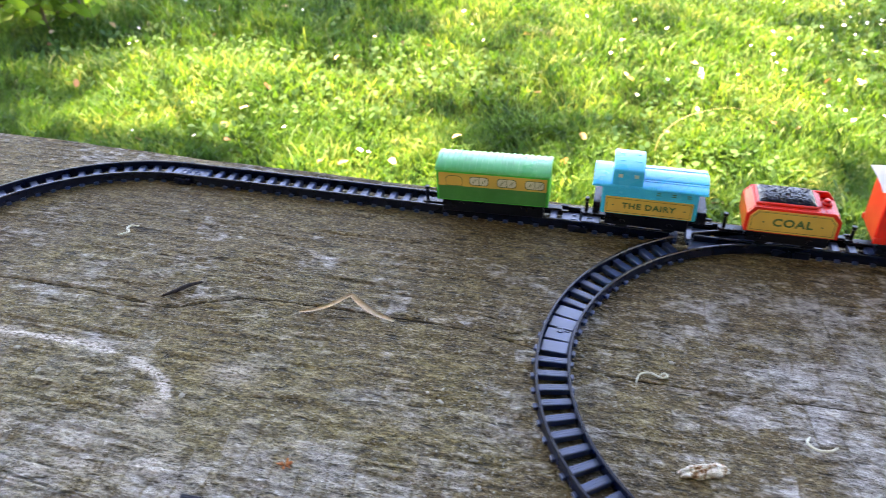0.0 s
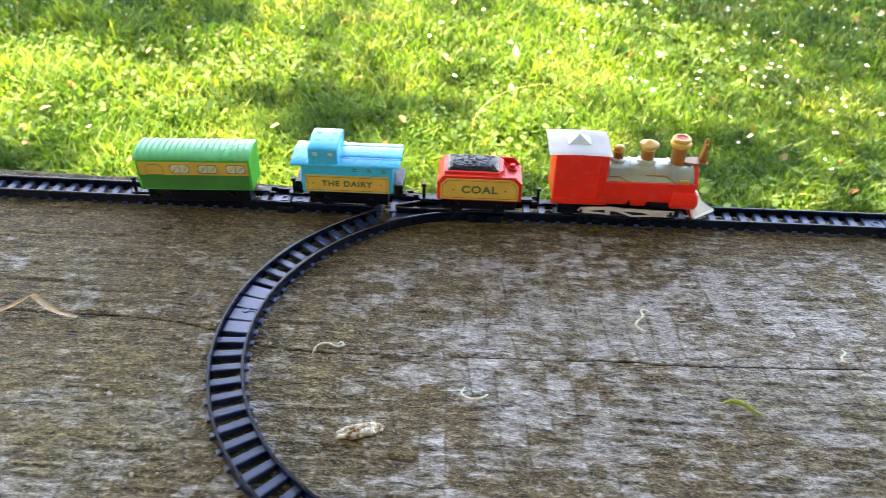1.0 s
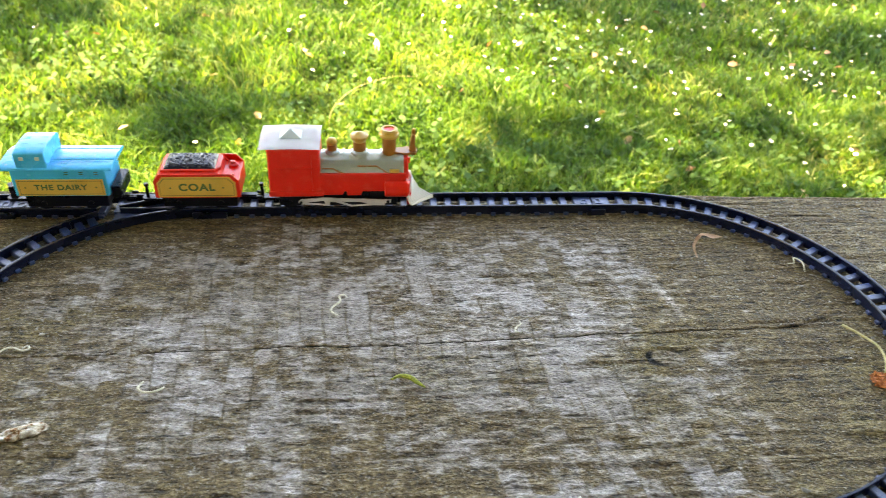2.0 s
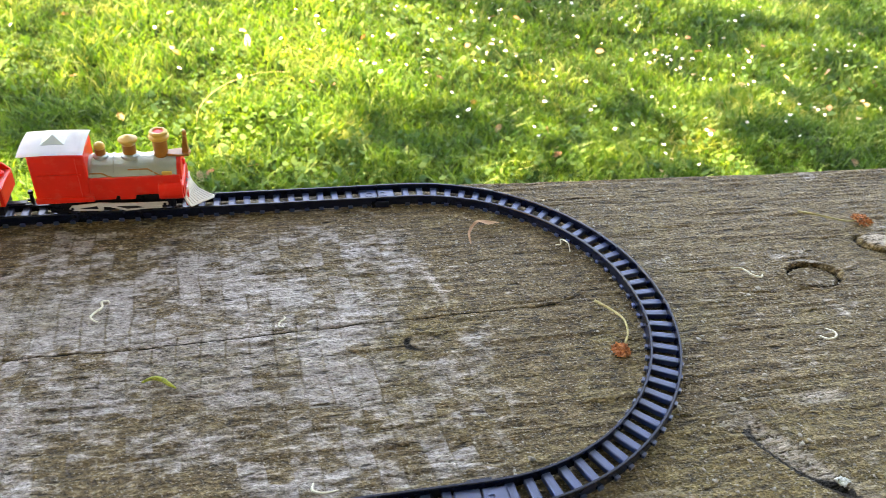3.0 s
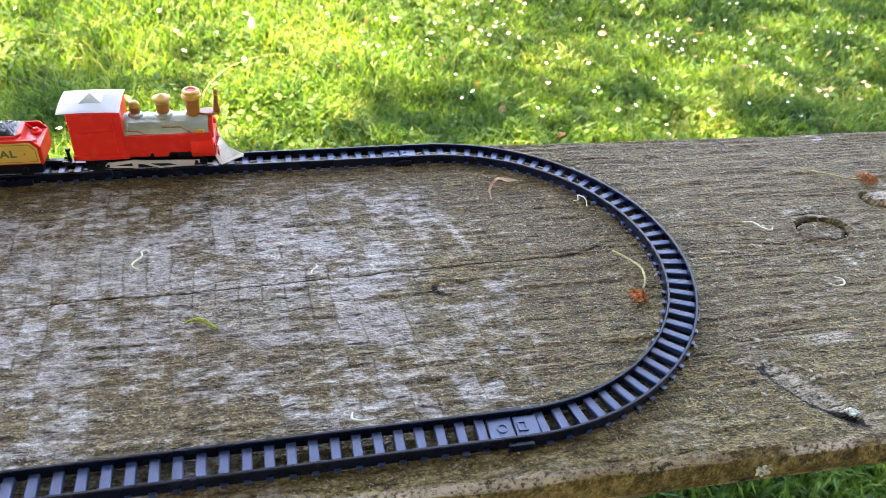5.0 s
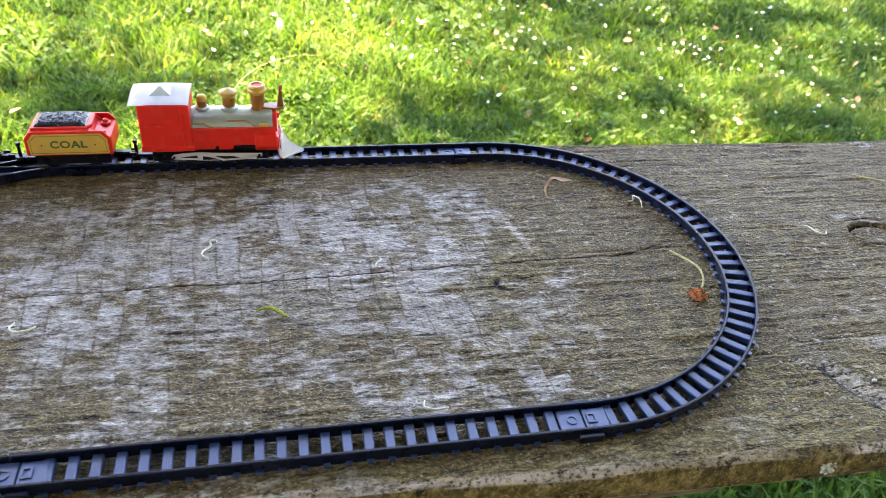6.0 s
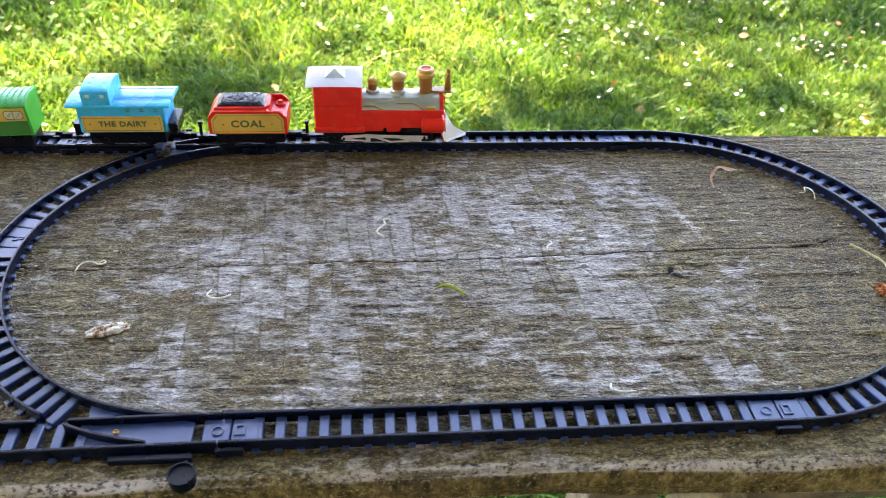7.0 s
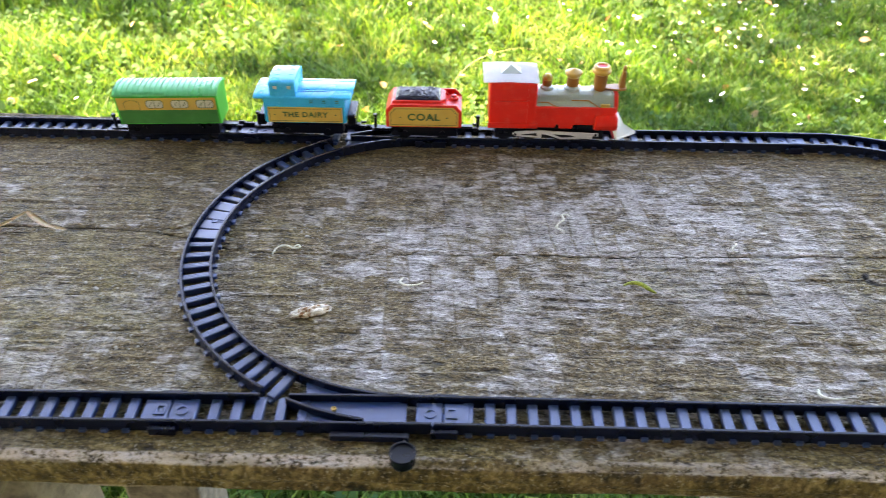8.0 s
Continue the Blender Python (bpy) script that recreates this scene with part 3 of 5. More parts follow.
_b.to_mesh(SLEEPER)
_b.free()
SLEEPER.materials.append(M_TIE_SHEEN)
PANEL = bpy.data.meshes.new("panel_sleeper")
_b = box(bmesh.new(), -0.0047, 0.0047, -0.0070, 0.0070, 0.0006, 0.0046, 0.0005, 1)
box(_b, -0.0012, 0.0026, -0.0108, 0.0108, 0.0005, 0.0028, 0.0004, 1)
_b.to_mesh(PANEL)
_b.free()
PANEL.materials.append(M_TIE_SHEEN)


def arc(cx, cy, r, a0, a1, n=40):
    """Points on an arc, from and to angles in degrees."""
    return [(cx + r * math.cos(radians(a0 + (a1 - a0) * i / n)), cy + r * math.sin(radians(a0 + (a1 - a0) * i / n))) for i in range(n + 1)]


def straight(x0, y0, x1, y1, n=2):
    return [(x0 + (x1 - x0) * i / n, y0 + (y1 - y0) * i / n) for i in range(n + 1)]


def sides_of(line):
    """Unit normals to the left of a line of points."""
    out = []
    for i in range(len(line)):
        a, b = line[max(i - 1, 0)], line[min(i + 1, len(line) - 1)]
        d = math.hypot(b[0] - a[0], b[1] - a[1])
        out.append((-(b[1] - a[1]) / d, (b[0] - a[0]) / d))
    return out


RAIL_SHAPE = [(-0.0012, 0.0012), (-0.0009, 0.0036), (-0.0008, 0.0070), (-0.0005, 0.0076), (0.0005, 0.0076), (0.0008, 0.0070), (0.0009, 0.0036), (0.0012, 0.0012)]


def rail(line, off, parent, name="rail"):
    bm = bmesh.new()
    rings = []
    for (x, y), (nx, ny) in zip(line, sides_of(line)):
        rings.append([bm.verts.new((x + nx * (off + a), y + ny * (off + a), z)) for a, z in RAIL_SHAPE])
    n = len(RAIL_SHAPE)
    for r, s in zip(rings, rings[1:]):
        for k in range(n):
            bm.faces.new((r[k], s[k], s[(k + 1) % n], r[(k + 1) % n]))
    bm.faces.new(rings[0])
    bm.faces.new(rings[-1][::-1])
    return part(name, bm, M_TRACK, parent)


def along(line, s):
    """Place and heading at a length along a line."""
    for (ax, ay), (bx, by) in zip(line, line[1:]):
        d = math.hypot(bx - ax, by - ay)
        if s <= d or (bx, by) == line[-1]:
            return ax + (bx - ax) * s / d, ay + (by - ay) * s / d, math.degrees(math.atan2(by - ay, bx - ax))
        s -= d


def length(line):
    return sum(math.hypot(b[0] - a[0], b[1] - a[1]) for a, b in zip(line, line[1:]))


def sleepers(line, parent, s0, s1, panels=()):
    n = max(1, round((s1 - s0) / PITCH))
    for i in range(n + 1):
        s = s0 + (s1 - s0) * i / n
        x, y, turn = along(line, s)
        flat = any(a <= s <= b for a, b in panels)
        ob = new("panel" if flat else "sleeper", PANEL if flat else SLEEPER)
        ob.parent = parent
        ob.matrix_world = pose(x, y, 0, 0, 0, turn)


def joint(line, s, parent, flip=False):
    """The solid plate where two pieces clip together."""
    x, y, turn = along(line, s)
    turn += 180 if flip else 0
    bm = box(bmesh.new(), -0.0125, 0.0000, -0.0072, 0.0072, 0.0008, 0.0042, 0.0005, 1)
    box(bm, 0.0006, 0.0125, -0.0066, 0.0066, 0.0008, 0.0046, 0.0005, 1)
    plate = part("joint_plate", bm, M_TIE_SHEEN, parent)
    plate.matrix_world = pose(x, y, 0, 0, 0, turn)
    bm = bmesh.new()
    for a, b, c, d in ((0.0018, 0.0066, -0.0030, -0.0020), (0.0018, 0.0066, 0.0020, 0.0030), (0.0018, 0.0028, -0.0020, 0.0020), (0.0056, 0.0066, -0.0020, 0.0020)):
        box(bm, a, b, c, d, 0.0040, 0.0053)
    part("catch", bm, M_TIE_SHEEN, plate)
    bm = bmesh.new()
    ring_in, ring_out = 0.0021, 0.0027
    prev = None
    for k in range(21):
        a = 2 * math.pi * k / 20
        cur = [bm.verts.new((-0.0058 + r * math.cos(a), r * math.sin(a), z)) for r, z in ((ring_in, 0.0042), (ring_in, 0.0048), (ring_out, 0.0048), (ring_out, 0.0042))]
        if prev:
            for q in range(3):
                bm.faces.new((prev[q], cur[q], cur[q + 1], prev[q + 1]))
        prev = cur
    part("stud", bm, M_TIE_SHEEN, plate)
    bm = bmesh.new()
    for sgn in (-1, 1):
        box(bm, -0.0055, 0.0070, sgn * 0.0108 - 0.0012, sgn * 0.0108 + 0.0012, 0.0008, 0.0052, 0.0004, 1)
    part("clip", bm, M_TRACK, plate)


def piece(name, line, label, panels=(), joints=(), ends=0.013, flip=False):
    ob = thing(name, label, "toy track", "toy railway track")
    rail(line, GAUGE, ob)
    rail(line, -GAUGE, ob)
    sleepers(line, ob, ends + 0.003, length(line) - ends - 0.003, panels)
    for s in joints:
        joint(line, s, ob, flip)
    return ob


JB1 = (-0.262, 0.1325)
# inner oval
back_line = straight(LEFT_X, BACK_Y, RIGHT_X - 0.012, BACK_Y)
piece("track_straight", back_line, "straight black plastic toy rail track", joints=[0.003, length(back_line) - 0.006])
right_line = straight(RIGHT_X - 0.012, BACK_Y, RIGHT_X, BACK_Y, 1) + arc(RIGHT_X, MID_Y, (BACK_Y - FRONT_Y) / 2, 90, -90, 64)[1:] + [(RIGHT_X - 0.006, FRONT_Y)]
piece("track_curve", right_line, "half-circle curve of black plastic toy rail track", ends=0.012)
front_line = straight(RIGHT_X - 0.006, FRONT_Y, LEFT_X + 0.010, FRONT_Y)
piece("track_straight", front_line, "straight black plastic toy rail track along the plank's edge", joints=[0.0, length(front_line) - 0.004], flip=True)
left_line = arc(LEFT_X, MID_Y, (BACK_Y - FRONT_Y) / 2, 128, 232, 48)
left_curve = piece("track_curve", left_line, "black plastic toy track curve with solid panels midway", panels=[(0.080, 0.124)], ends=0.002)


x, y, turn = along(left_line, 0.102)
bm = lathe(bmesh.new(), [(0.0020, 0.0044), (0.0020, 0.0051), (0.0014, 0.0051), (0.0014, 0.0047), (0.0, 0.0047)], 0, 0, 16)
box(bm, -0.0004, 0.0004, 0.0026, 0.0052, 0.0044, 0.0050)
stud = part("stud", bm, M_TIE_SHEEN, left_curve)
stud.matrix_world = pose(x, y, 0, 0, 0, turn)


def turnout(sign, y0, x_joint, x_end, y_end, label):
    """A turnout: a straight road and a road that bends off it. sign: +1 at the back of the oval."""
    ob = thing("track_turnout", label, "toy track", "toy railway track")
    main = straight(x_joint, y0, x_end, y_end, 12)
    r = (BACK_Y - FRONT_Y) / 2
    lead = [(x_joint, y0)] if x_joint > LEFT_X + 0.002 else []
    bend = lead + arc(LEFT_X, MID_Y, r, 90 * sign, 90 * sign + 38 * sign, 26)
    out = -sign  # the outer rail's side of a line that runs to the left
    rail(main, out * GAUGE, ob)
    rail(bend, -out * GAUGE, ob)
    # rails between the two roads, cut at the crossing
    cut = math.sqrt((r + GAUGE) ** 2 - (r - GAUGE) ** 2)
    xc = LEFT_X - cut
    inner = [p for p in straight(x_joint - 0.018, y0, x_end, y_end, 60)]
    rail([p for p in inner if p[0] > xc + 0.006], -out * GAUGE, ob, "point_blade")
    rail([p for p in inner if p[0] < xc - 0.006], -out * GAUGE, ob)
    ang = math.degrees(math.atan2(cut, r - GAUGE))
    a0 = 90 * sign
    rail(arc(LEFT_X, MID_Y, r, a0 + sign * 9, a0 + sign * (ang - 2.8), 16), out * GAUGE, ob, "point_blade")
    rail(arc(LEFT_X, MID_Y, r, a0 + sign * (ang + 2.8), a0 + sign * 38, 10), out * GAUGE, ob)
    sleepers(main, ob, 0.060, length(main) - 0.012)
    sleepers(bend, ob, 0.076, length(bend) - 0.004)
    bm = bmesh.new()
    prism(bm, [(x_joint - 0.012, y0 - 0.0065), (x_joint - 0.012, y0 + 0.0065), (x_joint - 0.058, y0 + 0.0068), (x_joint - 0.062, y0 - sign * 0.0230 if sign > 0 else y0 - 0.0068), (x_joint - 0.040, y0 - 0.0130 if sign > 0 else y0 - 0.0068)] if sign > 0 else [(x_joint - 0.012, y0 + 0.0065), (x_joint - 0.012, y0 - 0.0065), (x_joint - 0.058, y0 - 0.0068), (x_joint - 0.062, y0 + 0.0230), (x_joint - 0.040, y0 + 0.0130)], "z", 0.0008, 0.0036)
    part("bed_plate", bm, M_TIE_SHEEN, ob)
    bm = bmesh.new()
    box(bm, x_joint - 0.046, x_joint - 0.010, y0 - sign * -0.0128 - 0.0016, y0 - sign * -0.0128 + 0.0016, 0.0008, 0.0042, 0.0004, 1)
    part("slide_bar", bm, M_TRACK, ob)
    bm = lathe(bmesh.new(), [(0.0013, 0.0036), (0.0013, 0.0046), (0.0007, 0.0046), (0.0007, 0.0040)], x_joint - 0.046, y0 - sign * 0.002, 12)
    part("screw", bm, M_GOLD, ob, "small brass screw")
    if sign > 0:
        joint(main, 0.004, ob)
    joint(main, length(main) - 0.002, ob)
    return ob


turnout(1, BACK_Y, LEFT_X - 0.001, JB1[0], JB1[1], "black plastic toy track turnout at the far edge")
front_switch = turnout(-1, FRONT_Y, LEFT_X + 0.009, -0.245, FRONT_Y - 0.0015, "black plastic toy track turnout with a round knob")
bm = lathe(bmesh.new(), [(0.0050, 0.0), (0.0056, 0.0015), (0.0060, 0.0064), (0.0060, 0.0074), (0.0054, 0.0074), (0.0052, 0.0062), (0.0, 0.0061)], -0.133, -0.1592, 32)
box(bm, -0.1336, -0.1324, -0.1550, -0.1440, 0.0008, 0.0034)
part("switch_knob", bm, M_BLACK, front_switch, "round black knob with a raised rim", smooth=False)
# outer loop
far_back = straight(JB1[0], JB1[1], FAR_X, FAR_Y + RADIUS)
piece("track_straight", far_back, "straight black plastic toy rail track along the far edge", joints=[length(far_back) - 0.004])
far_curve = arc(FAR_X, FAR_Y, RADIUS, 90, 178, 36)
piece("track_curve", far_curve, "outer quarter-circle curve of black plastic toy track", ends=0.010)
far_front = straight(-0.245, FRONT_Y - 0.0015, -0.405, FRONT_Y - 0.0030)
piece("track_straight", far_front, "straight black plastic toy rail track on the mossy front edge", joints=[length(far_front) - 0.004])


# ---- the train ----
DROP = 0.0025


def bogie(ob, x0, x1, wheels, bars=(True, True), drop=0.0025):
    """Black underframe with wheels and couplings; x forward."""
    part("chassis", box(bmesh.new(), x0 + 0.003, x1 - 0.003, -0.0100, 0.0100, 0.0120, 0.0225, 0.0008), M_BLACK, ob)
    hub = RAIL_TOP + 0.0052 + drop
    for wx in wheels:
        for sy in (-1, 1):
            bm = disc(bmesh.new(), wx, sy * 0.0082, hub, 0.0052, 0.0014)
            disc(bm, wx, sy * 0.0068, hub, 0.0061, 0.0005)
            disc(bm, wx, sy * 0.0098, hub, 0.0016, 0.0012, 10)
            part("wheel", bm, M_BLACK, ob)
    if bars[0]:
        bm = box(bmesh.new(), x0 - 0.0100, x0 + 0.004, -0.0030, 0.0030, 0.0118, 0.0138, 0.0005, 1)
        lathe(bm, [(0.0034, 0.0120), (0.0036, 0.0128), (0.0034, 0.0140)], x0 - 0.0090, 0, 14)
        lathe(bm, [(0.0012, 0.0130), (0.0011, 0.0215), (0.0017, 0.0222), (0.0014, 0.0240)], x0 - 0.0090, 0, 10)
        part("coupling", bm, M_BLACK, ob)
    if bars[1]:
        bm = box(bmesh.new(), x1 - 0.004, x1 + 0.0085, -0.0022, 0.0022, 0.0142, 0.0158, 0.0004, 1)
        box(bm, x1 + 0.0080, x1 + 0.0125, -0.0042, -0.0024, 0.0142, 0.0158, 0.0003, 1)
        box(bm, x1 + 0.0080, x1 + 0.0125, 0.0024, 0.0042, 0.0142, 0.0158, 0.0003, 1)
        part("coupling", bm, M_BLACK, ob)


def arch(half, z0, rise, n=14):
    """Points of a low arch from one side to the other."""
    return [(half * math.cos(math.pi * i / n), z0 + rise * math.sin(math.pi * i / n)) for i in range(n + 1)]


def side_plate(ob, poly, y, name="label_plate", material=None, thick=0.0006, label=""):
    bm = prism(bmesh.new(), poly, "y", min(y, y + math.copysign(thick, y)), max(y, y + math.copysign(thick, y)))
    return part(name, bm, material or M_LABEL, ob, label)


def outline(poly_outer, width, y, thick):
    """A thin closed frame that follows a polygon, upright, on a side wall."""
    bm = bmesh.new()
    cx = sum(p[0] for p in poly_outer) / len(poly_outer)
    cz = sum(p[1] for p in poly_outer) / len(poly_outer)
    inner = []
    for x, z in poly_outer:
        inner.append((cx + (x - cx) * (1 - width / max(abs(x - cx), 1e-6)) if abs(x - cx) > width else cx, cz + (z - cz) * (1 - width / max(abs(z - cz), 1e-6)) if abs(z - cz) > width else cz))
    n = len(poly_outer)
    ys = (y, y + math.copysign(thick, y))
    vo = [[bm.verts.new((x, yy, z)) for x, z in poly_outer] for yy in ys]
    vi = [[bm.verts.new((x, yy, z)) for x, z in inner] for yy in ys]
    for i in range(n):
        j = (i + 1) % n
        bm.faces.new((vo[1][i], vo[1][j], vi[1][j], vi[1][i]))
        bm.faces.new((vo[0][i], vo[0][j], vo[1][j], vo[1][i]))
        bm.faces.new((vi[0][i], vi[0][j], vi[1][j], vi[1][i]))
    return bm


def text_on_side(ob, text, size, x, z, y, wide=1.0):
    turn = 0 if y < 0 else 180
    lettering(text, size, ob, pose(x, y, z, 90, 0, turn), M_INK, wide=wide)


ROD_SHAPE = [(0.0175, 0.0165), (0.0195, 0.0186), (0.0360, 0.0200), (0.0445, 0.0192), (0.0610, 0.0186), (0.0785, 0.0180), (0.0785, 0.0158), (0.0680, 0.0162), (0.0745, 0.0155), (0.0745, 0.0138), (0.0660, 0.0140), (0.0520, 0.0131), (0.0420, 0.0166), (0.0382, 0.0170), (0.0382, 0.0140), (0.0195, 0.0150)]
ROD_GAPS = ([(0.0240, 0.0165), (0.0345, 0.0178), (0.0352, 0.0156)], [(0.0465, 0.0170), (0.0585, 0.0166), (0.0630, 0.0152), (0.0528, 0.0147)])


def build_locomotive(at):
    ob = thing("toy_locomotive", "red toy steam engine with white roof, silver boiler and gold chimneys", "toy train", "toy train")
    W = 0.0142
    bogie(ob, 0.002, 0.086, (0.012, 0.030, 0.052, 0.070), (True, False))
    # red lower body with its notched skirt
    poly = [(0.0325, 0.0225), (0.047, 0.0225), (0.048, 0.0250), (0.0495, 0.0250), (0.0500, 0.0220), (0.0590, 0.0220), (0.0600, 0.0250), (0.0745, 0.0250), (0.0885, 0.0262), (0.0885, 0.0385), (0.0325, 0.0385)]
    part("running_board", prism(bmesh.new(), poly, "y", -0.0138, 0.0138, 0.0005), M_RED, ob)
    for sy in (-1, 1):
        bm = bmesh.new()
        for c, r, x0, x1 in ((0.0272, 0.0063, 0.0745, 0.0895), (0.0272, 0.0050, 0.0895, 0.0905)):
            prism(bm, [(sy * 0.0125 + r * math.cos(2 * math.pi * i / 18), c + r * 0.95 * math.sin(2 * math.pi * i / 18)) for i in range(18)], "x", x0, x1, 0.0005)
        part("steam_cylinder", bm, M_RED, ob)
    # cab
    cab = part("cab", box(bmesh.new(), 0.0, 0.0330, -W, W, 0.0222, 0.0565, 0.0012), M_RED, ob)
    for sy in (-1, 1):
        part("belt_line", box(bmesh.new(), 0.0040, 0.0290, sy * (W + 0.0003) - 0.0005, sy * (W + 0.0003) + 0.0005, 0.0420, 0.0428), M_RED, cab)
        part("cab_sill", box(bmesh.new(), -0.0004, 0.0345, sy * (W + 0.0002) - 0.0008, sy * (W + 0.0002) + 0.0008, 0.0222, 0.0262, 0.0004, 1), M_RED, cab)
        part("door_frame", box(bmesh.new(), 0.0268, 0.0276, sy * (W + 0.0002) - 0.0004, sy * (W + 0.0002) + 0.0004, 0.0262, 0.0540), M_RED, cab)
    # roof: shallow hipped sheet with turned-down rim
    bm = bmesh.new()
    xs = [-0.0046, -0.0038, -0.0015, 0.005, 0.0150, 0.025, 0.0305, 0.0328, 0.0336]
    ys = [-0.0170, -0.0163, -0.0140, -0.0092, -0.004, 0.004, 0.0092, 0.0140, 0.0163, 0.0170]
    rows = []
    for x in xs:
        row = []
        for y in ys:
            fall = 0.0013 * (abs(y) / 0.0170) ** 2 + 0.0008 * (abs(x - 0.0150) / 0.02) ** 2
            rim = 0.0003 if x in (xs[0], xs[-1]) or y in (ys[0], ys[-1]) else 0.0
            row.append(bm.verts.new((x, y, 0.0598 - fall - rim)))
        rows.append(row)
    for r, s in zip(rows, rows[1:]):
        for k in range(len(ys) - 1):
            bm.faces.new((r[k], s[k], s[k + 1], r[k + 1]))
    bmesh.ops.solidify(bm, geom=bm.faces[:], thickness=0.0010)
    roof = part("roof", bm, M_WHITE, ob, "white plastic roof", smooth=True)
    bm = bmesh.new()
    base = [bm.verts.new(p) for p in ((0.0072, -0.0066, 0.0592), (0.0222, -0.0066, 0.0592), (0.0222, 0.0066, 0.0592), (0.0072, 0.0066, 0.0592))]
    top = bm.verts.new((0.0147, 0.0, 0.0640))
    bm.faces.new(base)
    for k in range(4):
        bm.faces.new((base[k], base[(k + 1) % 4], top))
    part("roof_vent", bm, M_VENT_SHADE, roof, "pyramid vent with the shade of its near face painted grey")
    # boiler
    bm = bmesh.new()
    poly = [(0.0126 * math.cos(math.pi * i / 20), 0.0362 + 0.0110 * math.sin(math.pi * i / 20)) for i in range(21)]
    prism(bm, poly, "x", 0.0328, 0.0868)
    boiler = part("boiler", bm, M_SILVER, ob, "silver boiler with moulded pipes", smooth=False)
    for bx in (0.0345, 0.0475, 0.0625, 0.0720, 0.0855):
        bm = prism(bmesh.new(), [(0.0132 * math.cos(math.pi * i / 20), 0.0362 + 0.0118 * math.sin(math.pi * i / 20)) for i in range(21)], "x", bx, bx + 0.0010)
        part("boiler_band", bm, M_SILVER, boiler)
    for sy in (-1, 1):
        def on(x, deg, lift=0.0129):
            return (x, sy * lift * math.cos(radians(deg)), 0.0362 + 0.0112 * math.sin(radians(deg)))
        bm = tube(bmesh.new(), [on(0.034, 26), on(0.041, 26), on(0.045, 15), on(0.049, 10), on(0.062, 10)], [0.00048] * 5, 6)
        part("pipe", bm, M_BRONZE, boiler, "dull gold pipe")
        bm = tube(bmesh.new(), [on(0.057, 34), on(0.069, 34), on(0.0735, 20), on(0.077, 10), on(0.083, 10)], [0.00048] * 5, 6)
        part("pipe", bm, M_BRONZE, boiler, "dull gold pipe")
        bm = box(bmesh.new(), 0.0775, 0.0840, sy * 0.0126 - 0.0010, sy * 0.0126 + 0.0010, 0.0385, 0.0410, 0.0005, 1)
        part("whistle", bm, M_GOLD, boiler)
    # smokebox front
    bm = bmesh.new()
    prism(bm, [(0.0130 * math.cos(math.pi * i / 18), 0.0345 + 0.0131 * math.sin(math.pi * i / 18)) for i in range(19)], "x", 0.0866, 0.0898, 0.0006)
    box(bm, 0.0890, 0.0915, -0.0012, 0.0012, 0.0390, 0.0430, 0.0003, 1)
    part("smokebox", bm, M_RED, ob)
    bm = box(bmesh.new(), 0.0850, 0.0905, -0.0160, 0.0160, 0.0225, 0.0322, 0.0012)
    part("buffer_beam", bm, M_RED, ob)
    # chimney and domes
    bm = lathe(bmesh.new(), [(0.0046, 0.0448), (0.0044, 0.0490), (0.0047, 0.0585)], 0.0775, 0, 24)
    chimney = part("chimney", bm, M_BRONZE, ob, "bronze chimney with a gold cap", smooth=False)
    bm = lathe(bmesh.new(), [(0.0047, 0.0580), (0.0064, 0.0590), (0.0066, 0.0606), (0.0056, 0.0620), (0.0058, 0.0632), (0.0050, 0.0642), (0.0036, 0.0642), (0.0033, 0.0630)], 0.0775, 0, 28)
    part("chimney_cap", bm, M_GOLD, chimney)
    bm = lathe(bmesh.new(), [(0.0034, 0.0628), (0.0034, 0.0635), (0.0, 0.0636)], 0.0775, 0, 20)
    part("chimney_mouth", bm, M_RED, chimney)
    bm = lathe(bmesh.new(), [(0.0060, 0.0455), (0.0058, 0.0482), (0.0044, 0.0492)], 0.0583, 0, 24)
    dome = part("steam_dome", bm, M_SILVER, ob, "gold and bronze steam dome")
    part("dome_body", lathe(bmesh.new(), [(0.0042, 0.0485), (0.0042, 0.0562)], 0.0583, 0, 24), M_BRONZE, dome)
    part("dome_cap", lathe(bmesh.new(), [(0.0042, 0.0552), (0.0047, 0.0566), (0.0059, 0.0580), (0.0060, 0.0591), (0.0052, 0.0596), (0.0030, 0.0602), (0.0012, 0.0614), (0.0, 0.0617)], 0.0583, 0, 26), M_GOLD, dome, smooth=True)
    bm = lathe(bmesh.new(), [(0.0048, 0.0455), (0.0047, 0.0482), (0.0034, 0.0490)], 0.0405, 0, 22)
    dome = part("sand_dome", bm, M_SILVER, ob, "small bronze sand dome")
    part("dome_body", lathe(bmesh.new(), [(0.0032, 0.0484), (0.0032, 0.0536)], 0.0405, 0, 22), M_BRONZE, dome)
    part("dome_cap", lathe(bmesh.new(), [(0.0032, 0.0530), (0.0036, 0.0540), (0.0033, 0.0556), (0.0022, 0.0568), (0.0, 0.0573)], 0.0405, 0, 22), M_GOLD, dome, smooth=True)
    # headlamp on its bracket
    bm = prism(bmesh.new(), [(0.0805, -0.0030), (0.0880, -0.0048), (0.0950, -0.0048), (0.0960, 0.0), (0.0950, 0.0048), (0.0880, 0.0048), (0.0805, 0.0030)], "z", 0.0472, 0.0486, 0.0003)
    lamp = part("headlamp", bm, M_BRONZE, ob, "bronze headlamp on a bracket")
